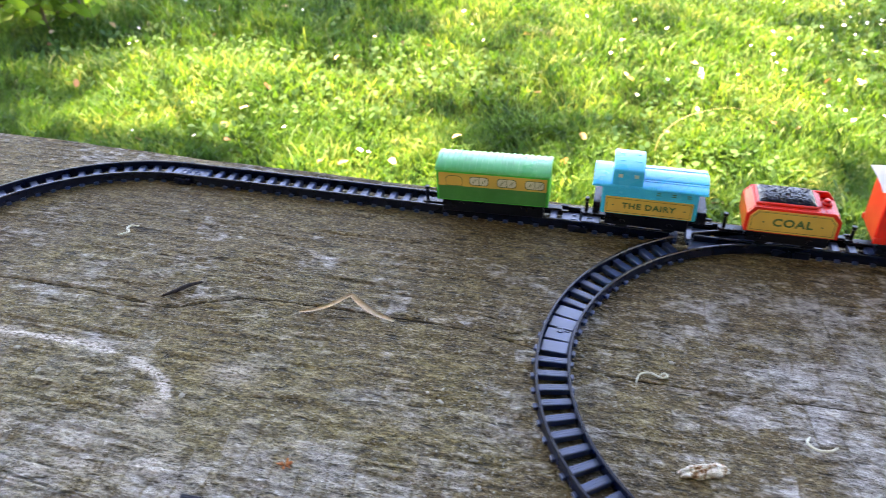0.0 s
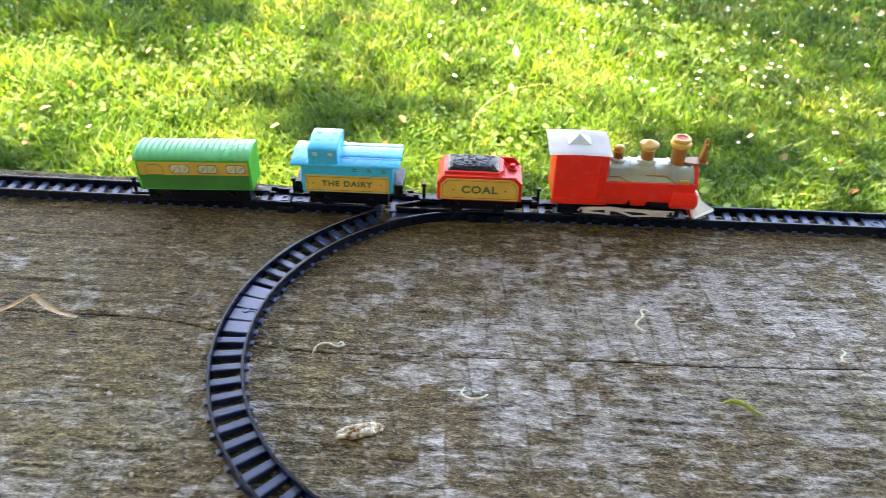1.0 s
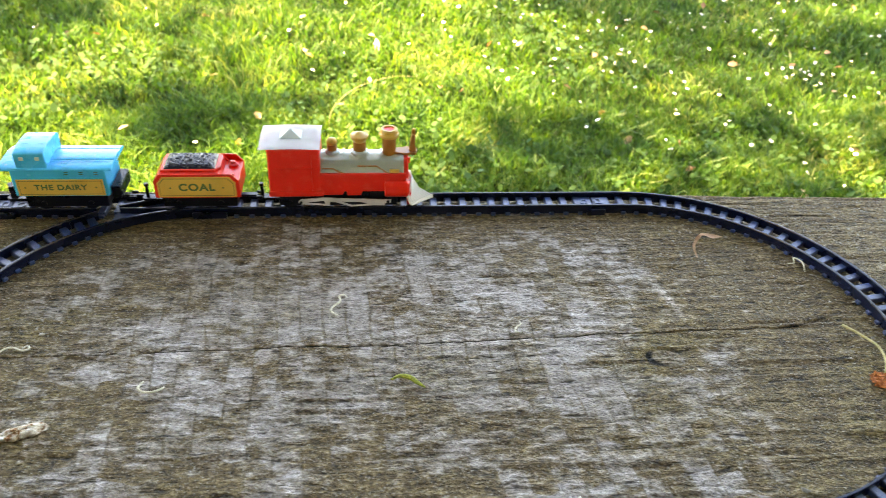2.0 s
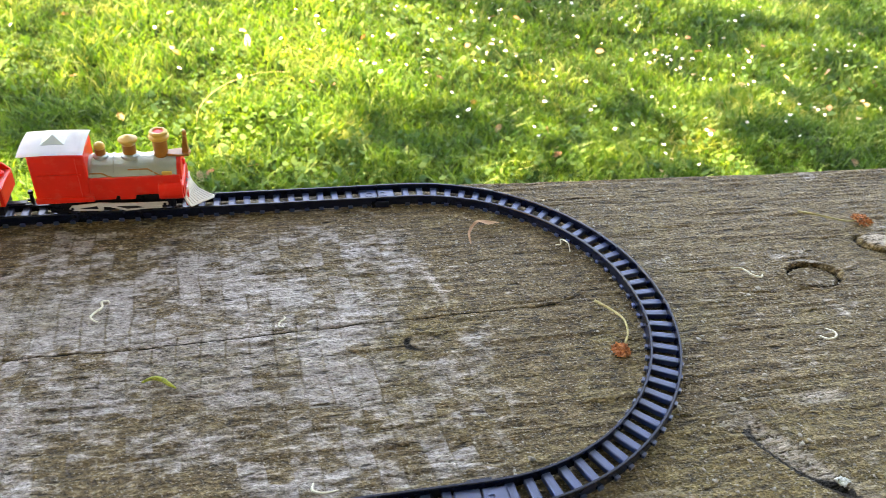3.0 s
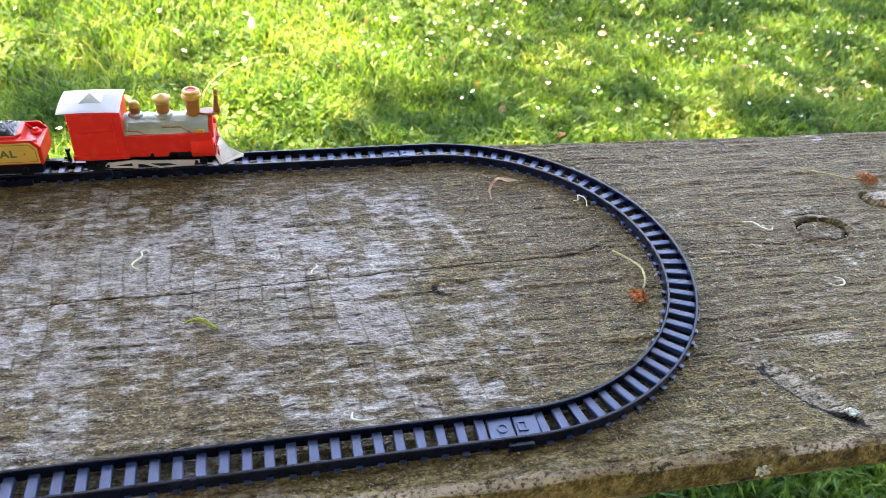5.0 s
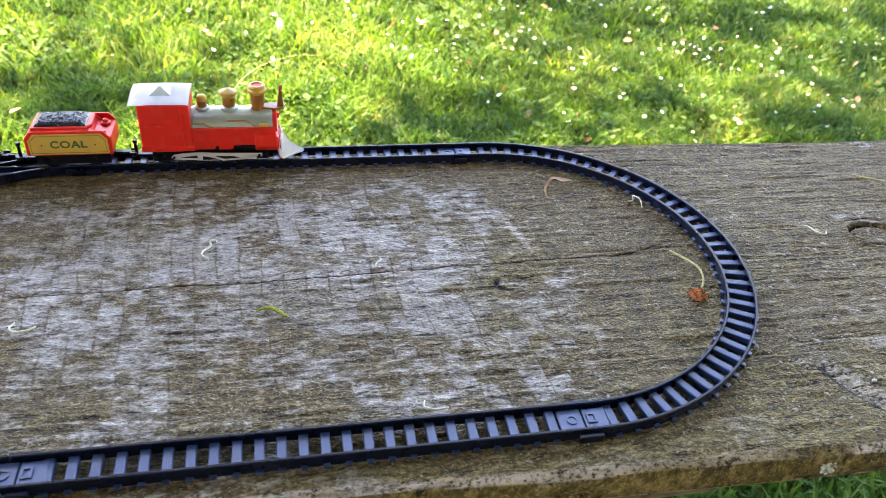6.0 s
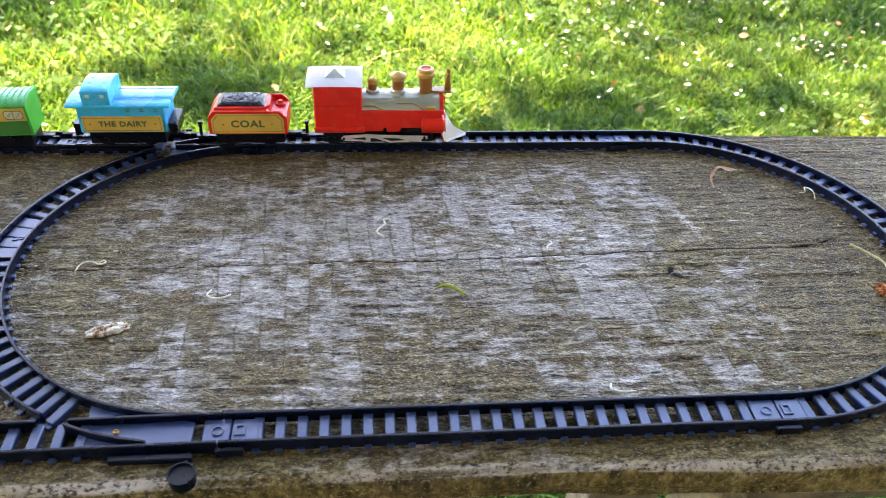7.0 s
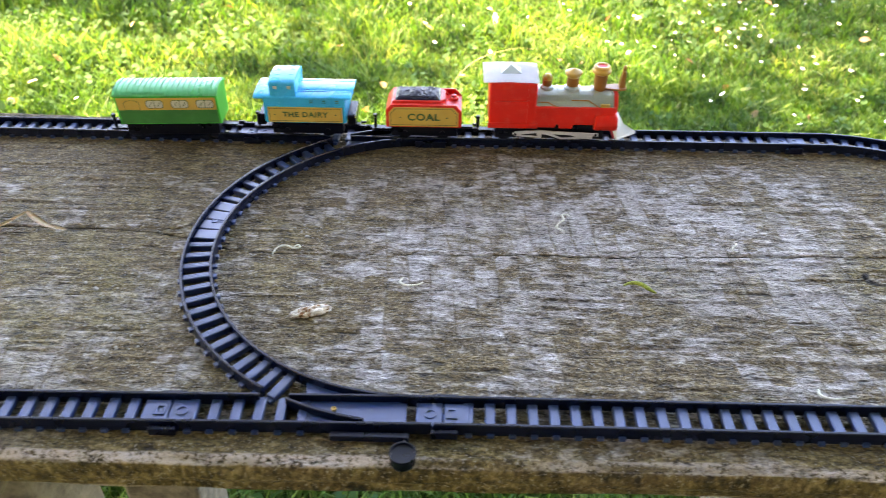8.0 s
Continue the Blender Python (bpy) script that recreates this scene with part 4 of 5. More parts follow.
    bm = prism(bmesh.new(), [(0.0905, 0.0486), (0.0950, 0.0486), (0.0944, 0.0540), (0.0944, 0.0600), (0.0925, 0.0612), (0.0915, 0.0560)], "y", -0.0026, 0.0026, 0.0005)
    lathe(bm, [(0.0013, 0.0600), (0.0013, 0.0628), (0.0008, 0.0640), (0.0, 0.0642)], 0.0933, 0, 12)
    part("lamp_case", bm, M_BRONZE, lamp)
    # cowcatcher
    bm = bmesh.new()
    box(bm, 0.0895, 0.0920, -0.0095, 0.0095, 0.0120, 0.0265, 0.0004, 1)
    catcher = part("cowcatcher", bm, M_RED, ob, "white slatted cowcatcher on a red backing")
    for sy in (-1, 1):
        tip, out_low, out_high = Vector((0.1070, 0, 0.0128)), Vector((0.0925, sy * 0.0105, 0.0128)), Vector((0.0918, sy * 0.0100, 0.0275))
        mid_high = Vector((0.0925, 0, 0.0285))
        for k in range(9):
            t = k / 8
            a, b = out_high.lerp(mid_high, t), out_low.lerp(tip, t)
            m1 = a.lerp(b, 0.5) - Vector((0.0022, 0, 0.0012))
            part("slat", tube(bmesh.new(), [a, m1, b], [0.0006, 0.0007, 0.0009], 6), M_WHITE, catcher)
        bm = tube(bmesh.new(), [out_low, out_low.lerp(tip, 0.5), tip], [0.0010, 0.0010, 0.0012], 6)
        part("sill", bm, M_WHITE, catcher)
        bm = bmesh.new()
        inset = Vector((-0.0014, 0, 0.0))
        f = [bm.verts.new(p + inset) for p in (out_high, mid_high, mid_high.lerp(tip, 0.5) - Vector((0.003, 0, 0.0015)), tip, out_low, out_high.lerp(out_low, 0.5) - Vector((0.002, 0, 0.001)))]
        bm.faces.new(f)
        bmesh.ops.solidify(bm, geom=bm.faces[:], thickness=0.0006)
        part("backing", bm, M_WHITE, catcher)
    # side rods
    for sy in (-1, 1):
        y0 = sy * 0.0122
        bm = bmesh.new()
        prism(bm, ROD_SHAPE, "y", min(y0, y0 + sy * 0.0010), max(y0, y0 + sy * 0.0010))
        part("side_rod", bm, M_ROD, ob, "pale silver openwork side rod")
        # dark of the holes drawn as black plates added on the rod
        for gap in ROD_GAPS:
            part("rod_gap_plate", prism(bmesh.new(), gap, "y", min(y0, y0 + sy * 0.0013), max(y0, y0 + sy * 0.0013)), M_BLACK, ob)
        for px, pz in ((0.0195, 0.0166), (0.0765, 0.0169)):
            part("rod_pin", disc(bmesh.new(), px, y0 + sy * 0.0010, pz, 0.0010, 0.0006, 10), M_BLACK, ob)
    ob.matrix_world = at
    return ob


def coal_heap(x0, x1, half, z0, rise):
    n, k = 150, 96
    u = np.linspace(0, 1, n)[:, None]
    v = np.linspace(-1, 1, k)[None, :]
    X, Y = x0 + (x1 - x0) * u + 0 * v, half * v + 0 * u
    dome = np.clip(np.minimum(np.minimum(u, 1 - u) * 9, (1 - np.abs(v)) * 4), 0, 1) ** 0.6 + 0 * X
    # rounded lumps like grains, a little longer than wide
    r = np.random.default_rng(41)
    px, py, turn = r.uniform(x0, x1, 800), r.uniform(-half, half, 800), r.uniform(-0.9, 0.9, 800)
    lumps = np.zeros_like(X)
    for cx, cy, a in zip(px, py, turn):
        du, dv = (X - cx) * math.cos(a) + (Y - cy) * math.sin(a), -(X - cx) * math.sin(a) + (Y - cy) * math.cos(a)
        lumps = np.maximum(lumps, np.sqrt(np.clip(1 - (du / 0.00115) ** 2 - (dv / 0.00068) ** 2, 0, 1)))
    Z = z0 + dome * (rise * (1 - 0.35 * v ** 2) + 0.0014 * (lumps - 0.6))
    idx = np.arange(n * k).reshape(n, k)
    f = np.stack([idx[:-1, :-1], idx[1:, :-1], idx[1:, 1:], idx[:-1, 1:]], -1).reshape(-1, 4)
    return np.stack([X, Y, Z], -1).reshape(-1, 3), [tuple(int(c) for c in q) for q in f]


def build_tender(at):
    ob = thing("toy_coal_wagon", "red toy tender with black coal and yellow label COAL", "toy train", "toy train")
    L, W = 0.0535, 0.0140
    bogie(ob, 0, L, (0.013, 0.040))
    poly = [(0.0, 0.0212), (L, 0.0212), (L, 0.0335), (L - 0.0045, 0.0385), (0.0040, 0.0385), (0.0, 0.0335)]
    bm = bmesh.new()
    prism(bm, [(0.0, 0.0212), (L, 0.0212), (L, 0.0335), (0.0425, 0.0345), (0.0405, 0.0385), (0.0040, 0.0385), (0.0, 0.0335)], "y", -W + 0.0015, W - 0.0015, 0.0005)
    body = part("body", bm, M_RED, ob)
    for sy in (-1, 1):
        y0 = sy * (W - 0.0015)
        part("side_wall", prism(bmesh.new(), poly, "y", min(y0, sy * W), max(y0, sy * W), 0.0004), M_RED, body)
        bm = prism(bmesh.new(), [(0.0405, 0.0344), (0.0445, 0.0344), (0.0405, 0.0384)], "y", min(sy * 0.0105, sy * 0.0126), max(sy * 0.0105, sy * 0.0126))
        part("gusset", bm, M_RED, body)
    bm = prism(bmesh.new(), [(0.0045, -0.0112), (0.0385, -0.0112), (0.0420, -0.0070), (0.0420, 0.0070), (0.0385, 0.0112), (0.0045, 0.0112)], "z", 0.0380, 0.0402, 0.0007)
    part("coal_frame", bm, M_RED, body)
    v, f = coal_heap(0.0062, 0.0388, 0.0098, 0.0400, 0.0026)
    raw("coal_load", v, f, M_COAL, ob, smooth=True)["label"] = "moulded black coal lumps"
    part("filler_cap", lathe(bmesh.new(), [(0.0034, 0.0340), (0.0034, 0.0352), (0.0020, 0.0360), (0.0018, 0.0372), (0.0, 0.0376)], 0.0478, 0.0058, 16), M_RED, ob)
    part("hatch", box(bmesh.new(), 0.0455, 0.0500, -0.0085, -0.0045, 0.0340, 0.0356, 0.0005), M_RED, ob)
    for sy in (-1, 1):
        lab = [(0.0022, 0.0222), (L - 0.0022, 0.0222), (L - 0.0022, 0.0325), (L - 0.0060, 0.0368), (0.0060, 0.0368), (0.0022, 0.0325)]
        plate = side_plate(ob, lab, sy * W, label="yellow paper label with green lettering")
        lab2 = [(0.0034, 0.0232), (L - 0.0034, 0.0232), (L - 0.0034, 0.0321), (L - 0.0068, 0.0358), (0.0068, 0.0358), (0.0034, 0.0321)]
        part("border", outline(lab2, 0.00028, sy * (W + 0.0006), 0.0001), M_INK, plate)
        text_on_side(plate, "COAL", 0.0071, L / 2, 0.0292, sy * (W + 0.00068), 1.12)
        for dx in (-0.0165, 0.0165):
            part("dot", disc(bmesh.new(), L / 2 + dx, sy * (W + 0.00065), 0.0290, 0.0006, 0.0001, 8), M_INK, plate)
    ob.matrix_world = at
    return ob


def build_dairy(at):
    ob = thing("toy_dairy_wagon", "bright blue toy wagon with cupola and yellow label THE DAIRY", "toy train", "toy train")
    L, W = 0.0570, 0.0140
    bogie(ob, 0, L, (0.014, 0.043))
    body = part("body", box(bmesh.new(), 0, L, -W, W, 0.0225, 0.0424, 0.0007), M_CYAN, ob)
    # planked ends and slits in the sides
    for x0 in (-0.0003, L - 0.0003):
        bm = bmesh.new()
        for k in range(9):
            y = -0.0122 + k * 0.00305
            box(bm, x0, x0 + 0.0006, y - 0.0011, y + 0.0011, 0.0230, 0.0416)
        part("end_boarding", bm, M_CYAN, body)
    for sy in (-1, 1):
        bm = bmesh.new()
        for x in (0.0335, 0.0425, 0.0515):
            for z in (0.0385, 0.0399):
                box(bm, x - 0.0013, x + 0.0013, sy * W - 0.0002, sy * W + 0.0002, z - 0.0003, z + 0.0003)
        part("slit", bm, M_INK, body)
    # curved roof with raised centre strip and deep eaves
    poly = arch(0.0160, 0.0426, 0.0024, 18) + [(-0.0160, 0.0420), (-0.0146, 0.0416), (0.0146, 0.0416), (0.0160, 0.0420)]
    roof = part("roof", prism(bmesh.new(), poly, "x", -0.0065, L + 0.0050, 0.0004), M_CYAN, ob)
    bm = prism(bmesh.new(), arch(0.0070, 0.0449, 0.0010, 10) + [(-0.0070, 0.0433), (0.0070, 0.0433)], "x", 0.0215, L + 0.0056, 0.0003)
    part("clerestory", bm, M_CYAN, roof)
    bm = bmesh.new()
    for y in (-0.0088, -0.0080, 0.0080, 0.0088):
        box(bm, 0.0215, L + 0.0053, y - 0.0002, y + 0.0002, 0.0428, 0.0449)
    part("roof_seam", bm, M_CYAN, roof)
    # cupola
    cup = part("cupola", prism(bmesh.new(), arch(W + 0.0006, 0.0528, 0.0026, 16) + [(-W - 0.0006, 0.0414), (W + 0.0006, 0.0414)], "x", 0.0050, 0.0235, 0.0006), M_CYAN, ob)
    for sy in (-1, 1):
        for x in (0.0095, 0.0190):
            bm = box(bmesh.new(), x - 0.0013, x + 0.0013, sy * (W + 0.0006) - 0.0002, sy * (W + 0.0006) + 0.0002, 0.0488, 0.0511)
            part("window", bm, M_PANE, cup)
    for x in (0.0085, 0.0180):
        for sy in (-1, 1):
            part("vent", box(bmesh.new(), x, x + 0.0030, sy * 0.0045 - 0.0006, sy * 0.0045 + 0.0006, 0.0544, 0.0555), M_CYAN, cup)
    # end platforms
    for x0, x1 in ((-0.0050, -0.0004), (L + 0.0008, L + 0.0066)):
        bm = box(bmesh.new(), x0, x1, -0.0118, 0.0118, 0.0195, 0.0276, 0.0004, 1)
        for k in range(5):
            x = x0 + (x1 - x0) * (k + 0.5) / 5
            box(bm, x - 0.0004, x + 0.0004, -0.0114, 0.0114, 0.0274, 0.0282)
        part("platform", bm, M_BLACK, ob, "black ribbed end platform")
    for sy in (-1, 1):
        lab = [(0.0022, 0.0235), (L - 0.0022, 0.0235), (L - 0.0022, 0.0350), (0.0022, 0.0350)]
        plate = side_plate(ob, lab, sy * W, label="yellow paper label with green lettering")
        lab2 = [(0.0032, 0.0244), (L - 0.0032, 0.0244), (L - 0.0032, 0.0341), (0.0032, 0.0341)]
        part("border", outline(lab2, 0.00028, sy * (W + 0.0006), 0.0001), M_INK, plate)
        text_on_side(plate, "THE DAIRY", 0.0054, L / 2, 0.0293, sy * (W + 0.00068), 1.08)
        for dx in (-0.0215, 0.0215):
            part("dot", disc(bmesh.new(), L / 2 + dx, sy * (W + 0.00065), 0.0293, 0.0006, 0.0001, 8), M_INK, plate)
    ob.matrix_world = at
    return ob


def build_coach(at):
    ob = thing("toy_coach", "green toy passenger coach with ribbed roof and printed yellow windows", "toy train", "toy train")
    L, WB, WT = 0.0725, 0.0112, 0.0128
    bogie(ob, 0, L, (0.016, 0.0565), drop=0.0056)
    bm = prism(bmesh.new(), [(-WB, 0.0212), (WB, 0.0212), (WT, 0.0436), (WT - 0.0006, 0.0448)] + arch(WT - 0.0010, 0.0448, 0.0032, 14)[1:-1] + [(-WT + 0.0006, 0.0448), (-WT, 0.0436)], "x", 0, L, 0.0004)
    part("body", bm, M_GREEN, ob)
    bm = prism(bmesh.new(), arch(WT + 0.0006, 0.0440, 0.0044, 16) + arch(WT - 0.0006, 0.0440, 0.0032, 16)[::-1], "x", -0.0006, L + 0.0006)
    roof = part("roof", bm, M_ROOFGREEN_SHEEN, ob, "green ribbed roof with its sky sheen painted pale")
    for k in range(19):
        x = 0.0012 + k * (L - 0.0024) / 18
        bm = prism(bmesh.new(), arch(WT + 0.0010, 0.0441, 0.0050, 16) + arch(WT, 0.0441, 0.0040, 16)[::-1], "x", x - 0.0007, x + 0.0007)
        part("rib", bm, M_ROOFGREEN_SHEEN, roof)
    # printed sides lie on the sloping walls
    slope = math.degrees(math.atan2(WT - WB, 0.0436 - 0.0212))
    for sy in (-1, 1):
        holder = thing("side_print", "", "")
        holder.parent = ob
        holder.matrix_local = pose(0, sy * WB, 0.0212, -sy * slope)
        h = 0.0224
        def sheet(poly, name, material, lift, parent=holder):
            bm = prism(bmesh.new(), poly, "y", min(0, sy * lift), max(0, sy * lift))
            return part(name, bm, material, parent)
        sheet([(0.0015, 0.0010), (L - 0.0015, 0.0010), (L - 0.0015, h * 0.52), (0.0015, h * 0.52)], "green_band", M_DARKGREEN, 0.0003)
        sheet([(0.0015, h * 0.52), (L - 0.0015, h * 0.52), (L - 0.0015, h - 0.0012), (0.0015, h - 0.0012)], "yellow_band", M_LABEL, 0.0003)
        def rounded(x0, x1, z0, z1, r):
            pts = []
            for cx, cz, a in ((x1 - r, z1 - r, 0), (x0 + r, z1 - r, 90), (x0 + r, z0 + r, 180), (x1 - r, z0 + r, 270)):
                pts += [(cx + r * math.cos(radians(a + 30 * k)), cz + r * math.sin(radians(a + 30 * k))) for k in range(4)]
            return pts
        for x in (0.0278, 0.0456, 0.0634):
            sheet(rounded(x - 0.0058, x + 0.0058, h * 0.60, h * 0.86, 0.0018), "window", M_PANE, 0.0004)
            bm = outline(rounded(x - 0.0062, x + 0.0062, h * 0.585, h * 0.875, 0.0020), 0.0004, sy * 0.0004, 0.0001)
            box(bm, x - 0.0002, x + 0.0002, min(0, sy * 0.0005), max(0, sy * 0.0005), h * 0.60, h * 0.86)
            for dx in (-0.0032, 0.0028):
                for q in (0.0, 0.0009):
                    prism(bm, [(x + dx - 0.0014 + q, h * 0.65), (x + dx - 0.0011 + q, h * 0.65), (x + dx + 0.0012 + q, h * 0.80), (x + dx + 0.0009 + q, h * 0.80)], "y", min(0, sy * 0.0005), max(0, sy * 0.0005))
            part("window_print", bm, M_INK, holder)
        door = [(0.0060, h * 0.525), (0.0060, h * 0.78), (0.0075, h * 0.85), (0.0095, h * 0.87), (0.0135, h * 0.87), (0.0155, h * 0.85), (0.0170, h * 0.78), (0.0170, h * 0.525)]
        part("door_print", outline(door, 0.0003, sy * 0.0003, 0.0001), M_INK, holder)
    ob.matrix_world = at
    return ob


TRAIN_X = -0.0900
TRAIN_Y = BACK_Y
build_locomotive(pose(TRAIN_X, TRAIN_Y, -DROP))
build_tender(pose(-0.1625, TRAIN_Y, -DROP))
build_dairy(pose(-0.2480, TRAIN_Y + 0.0008, -DROP))
build_coach(pose(-0.3535, 0.1305, -0.0056, 0, -0.8, 1.6))


# ---- small things on the plank ----
def thread(name, pts, r, label, category, material=None, group=""):
    """A thin curled fibre lying on the wood."""
    mx, my = sum(q[0] for q in pts) / len(pts), sum(q[1] for q in pts) / len(pts)
    line = smooth_line([(mx + 0.70 * (x - mx), my + 0.70 * (y - my), 0.0008 + r + z * 0.7) for x, y, z in pts], 6)
    n = len(line)
    radii = [r * (0.45 + 0.55 * math.sin(math.pi * min(1, max(0, (i + 1.2) / (n + 1.4)))) ** 0.6) for i in range(n)]
    ob = part(name, tube(bmesh.new(), line, radii, 7), material or M_THREAD, None, smooth=True)
    return tagged(ob, label, category, group)


G = "fallen stamens on the plank"
thread("stamen", [(-0.0375, 0.0360, 0.0006), (-0.0400, 0.0385, 0.0010), (-0.0440, 0.0370, 0.001), (-0.0430, 0.0310, 0.0004), (-0.0480, 0.0255, 0.0), (-0.0505, 0.0200, 0.0), (-0.0470, 0.0150, 0.0), (-0.0440, 0.0135, 0)], 0.00066, "pale S-shaped dried stamen lying on the wood", "plant debris", group=G)
thread("stamen", [(-0.1425, -0.0285, 0), (-0.1450, -0.0350, 0.0004), (-0.1400, -0.0400, 0.0008), (-0.1320, -0.0395, 0.0008), (-0.1265, -0.0350, 0.0002)], 0.00066, "pale C-shaped dried stamen lying on the wood", "plant debris", group=G)
thread("stamen", [(-0.2240, -0.0140, 0), (-0.2215, -0.0055, 0.0006), (-0.2145, -0.0030, 0.0010), (-0.2065, -0.0060, 0.0005), (-0.2020, -0.0040, 0.0008), (-0.2045, -0.0010, 0.0006), (-0.2075, -0.0035, 0.0003)], 0.00055, "pale curled dried stamen beside the track", "plant debris", group=G)
thread("stamen", [(0.0590, 0.0120, 0), (0.0595, 0.0075, 0.0006), (0.0550, 0.0030, 0.0006), (0.0545, -0.0010, 0.0002), (0.0585, -0.0020, 0)], 0.00051, "short pale stamen beside the crack", "plant debris", group=G)
thread("stamen", [(0.0650, -0.1090, 0), (0.0640, -0.1150, 0.0006), (0.0710, -0.1185, 0.0008), (0.0810, -0.1175, 0.0004)], 0.00070, "pale curved stamen beside the front rail", "plant debris", group=G)
thread("stamen", [(0.3830, -0.0420, 0), (0.3880, -0.0480, 0.0006), (0.3850, -0.0540, 0.0006), (0.3770, -0.0550, 0.0004), (0.3720, -0.0500, 0.0)], 0.00062, "pale hooked stamen on bare wood", "plant debris", group=G)
thread("stamen", [(0.3490, 0.0230, 0), (0.3590, 0.0200, 0.0008), (0.3640, 0.0100, 0.0006), (0.3710, 0.0060, 0.0006), (0.3750, 0.0100, 0.0004)], 0.00070, "pale wavy stamen near the round knot", "plant debris", group=G)
thread("stamen", [(-0.5420, 0.0690, 0), (-0.5490, 0.0670, 0.0006), (-0.5500, 0.0615, 0.0006), (-0.5455, 0.0570, 0.0006), (-0.5530, 0.0510, 0.0)], 0.00070, "pale S-shaped stamen in the train's shade", "plant debris", group=G)
thread("stamen", [(0.2410, 0.0610, 0.0005), (0.2440, 0.0570, 0.004), (0.2455, 0.0620, 0.0060), (0.2510, 0.0560, 0.0055), (0.2500, 0.0460, 0.002)], 0.00048, "pale stamen caught against the rail", "plant debris", group=G)
thread("stamen", [(0.4690, -0.0330, 0), (0.4770, -0.0250, 0.0006), (0.4850, -0.0200, 0)], 0.00070, "short straight pale stamen on the wood", "plant debris", group=G)

line = smooth_line([(-0.0160, -0.0345, 0.0018), (-0.0110, -0.0330, 0.0026), (-0.0060, -0.0345, 0.0028), (-0.0020, -0.0380, 0.0022), (0.0015, -0.0405, 0.0014)], 6)
tagged(part("green_catkin", tube(bmesh.new(), line, [0.0004 + 0.0009 * math.sin(math.pi * (i + 0.5) / len(line)) for i in range(len(line))], 8), M_GREENBIT, smooth=True), "small curved yellow-green catkin on the wood", "plant debris")

line = smooth_line([(-0.4900, 0.0010, 0.0018), (-0.4840, 0.0070, 0.0022), (-0.4790, 0.0130, 0.0024), (-0.4730, 0.0185, 0.0020)], 5)
tagged(part("twig", tube(bmesh.new(), line, [0.0005 + 0.0008 * math.sin(math.pi * (i + 0.6) / (len(line) + 0.4)) for i in range(len(line))], 7), M_TWIG, smooth=True), "short thin black twig on the knot", "twig")


def build_lump():
    bm = bmesh.new()
    bmesh.ops.create_icosphere(bm, subdivisions=4, radius=1.0)
    for v in bm.verts:
        p = v.co.copy()
        k = 1 + 0.28 * noise.noise(p * 2.1) + 0.14 * noise.noise(p * 6.0)
        v.co = Vector((p.x * 0.0108 * k, p.y * 0.0036 * k, max(p.z, -0.25) * 0.0028 * k))
        if abs(p.y) < 0.25 and p.z > 0.2:
            v.co.z -= 0.0014 * (0.25 - abs(p.y)) / 0.25
    ob = part("crusty_lump", bm, M_CRUST, smooth=True)
    ob.matrix_world = pose(-0.1895, -0.0622, 0.0016, 0, 0, 17)
    return tagged(ob, "crusty white and brown dried lump stuck to the wood", "debris")


build_lump()


def strip_leaf(name, pts, widths, label, material, twist=0.0):
    """A narrow dry leaf, folded along points, with a fold down its middle."""
    line = smooth_line(pts, 5)
    n = len(line)
    bm = bmesh.new()
    rows = []
    for i, p in enumerate(line):
        d = (line[min(i + 1, n - 1)] - line[max(i - 1, 0)]).normalized()
        s = d.cross(Vector((0, 0, 1))).normalized()
        t = i / (n - 1) * (len(widths) - 1)
        k = min(int(t), len(widths) - 2)
        w = widths[k] * (1 - (t - k)) + widths[k + 1] * (t - k)
        lift = Vector((0, 0, w * (0.55 + twist * math.sin(7 * i / n))))
        rows.append([bm.verts.new(p + s * w + lift), bm.verts.new(p), bm.verts.new(p - s * w + lift * 0.6)])
    for r, q in zip(rows, rows[1:]):
        for k in range(2):
            bm.faces.new((r[k], q[k], q[k + 1], r[k + 1]))
    bmesh.ops.solidify(bm, geom=bm.faces[:], thickness=0.00025)
    return tagged(part(name, bm, material, smooth=True), label, "dry leaf")


M_DRYPALE = grainy("dry_pale_leaf", (0.50, 0.32, 0.17), (0.84, 0.71, 0.53), 260, 0.7, 0.3)
M_DRYBROWN = grainy("dry_brown_leaf", (0.34, 0.15, 0.070), (0.66, 0.42, 0.25), 130, 0.7, 0.3)
strip_leaf("dry_leaf", [(-0.4070, 0.0050, 0.0011), (-0.3980, 0.0080, 0.0013), (-0.3900, 0.0125, 0.0025), (-0.3835, 0.0172, 0.0050), (-0.3808, 0.0193, 0.0061), (-0.3796, 0.0196, 0.0062), (-0.3780, 0.0188, 0.0055), (-0.3735, 0.0162, 0.0038), (-0.3650, 0.0120, 0.0017), (-0.3520, 0.0080, 0.0012)], [0.0010, 0.0023, 0.0018, 0.0014, 0.0019, 0.0023, 0.0015], "folded pale-brown dry leaf strip lying on the wood", M_DRYPALE, 0.3)
strip_leaf("dry_leaf", [(0.1850, 0.0680, 0.0012), (0.1860, 0.0780, 0.0030), (0.1930, 0.0860, 0.0060), (0.2010, 0.0885, 0.0034), (0.2110, 0.0900, 0.0016)], [0.0004, 0.0009, 0.0013, 0.0034, 0.0004], "small curled brown dry leaf inside the track", M_DRYBROWN, 0.4)


def blossom(name, cx, cy, r, n, seed, label, stalk=None, flat=0.6):
    """A clump of rusty dried petals, perhaps on its stalk."""
    rnd = random.Random(seed)
    ob = thing(name, label, "plant debris")
    bm = bmesh.new()
    for k in range(n):
        a, q = rnd.uniform(0, 2 * math.pi), r * rnd.random() ** 0.5
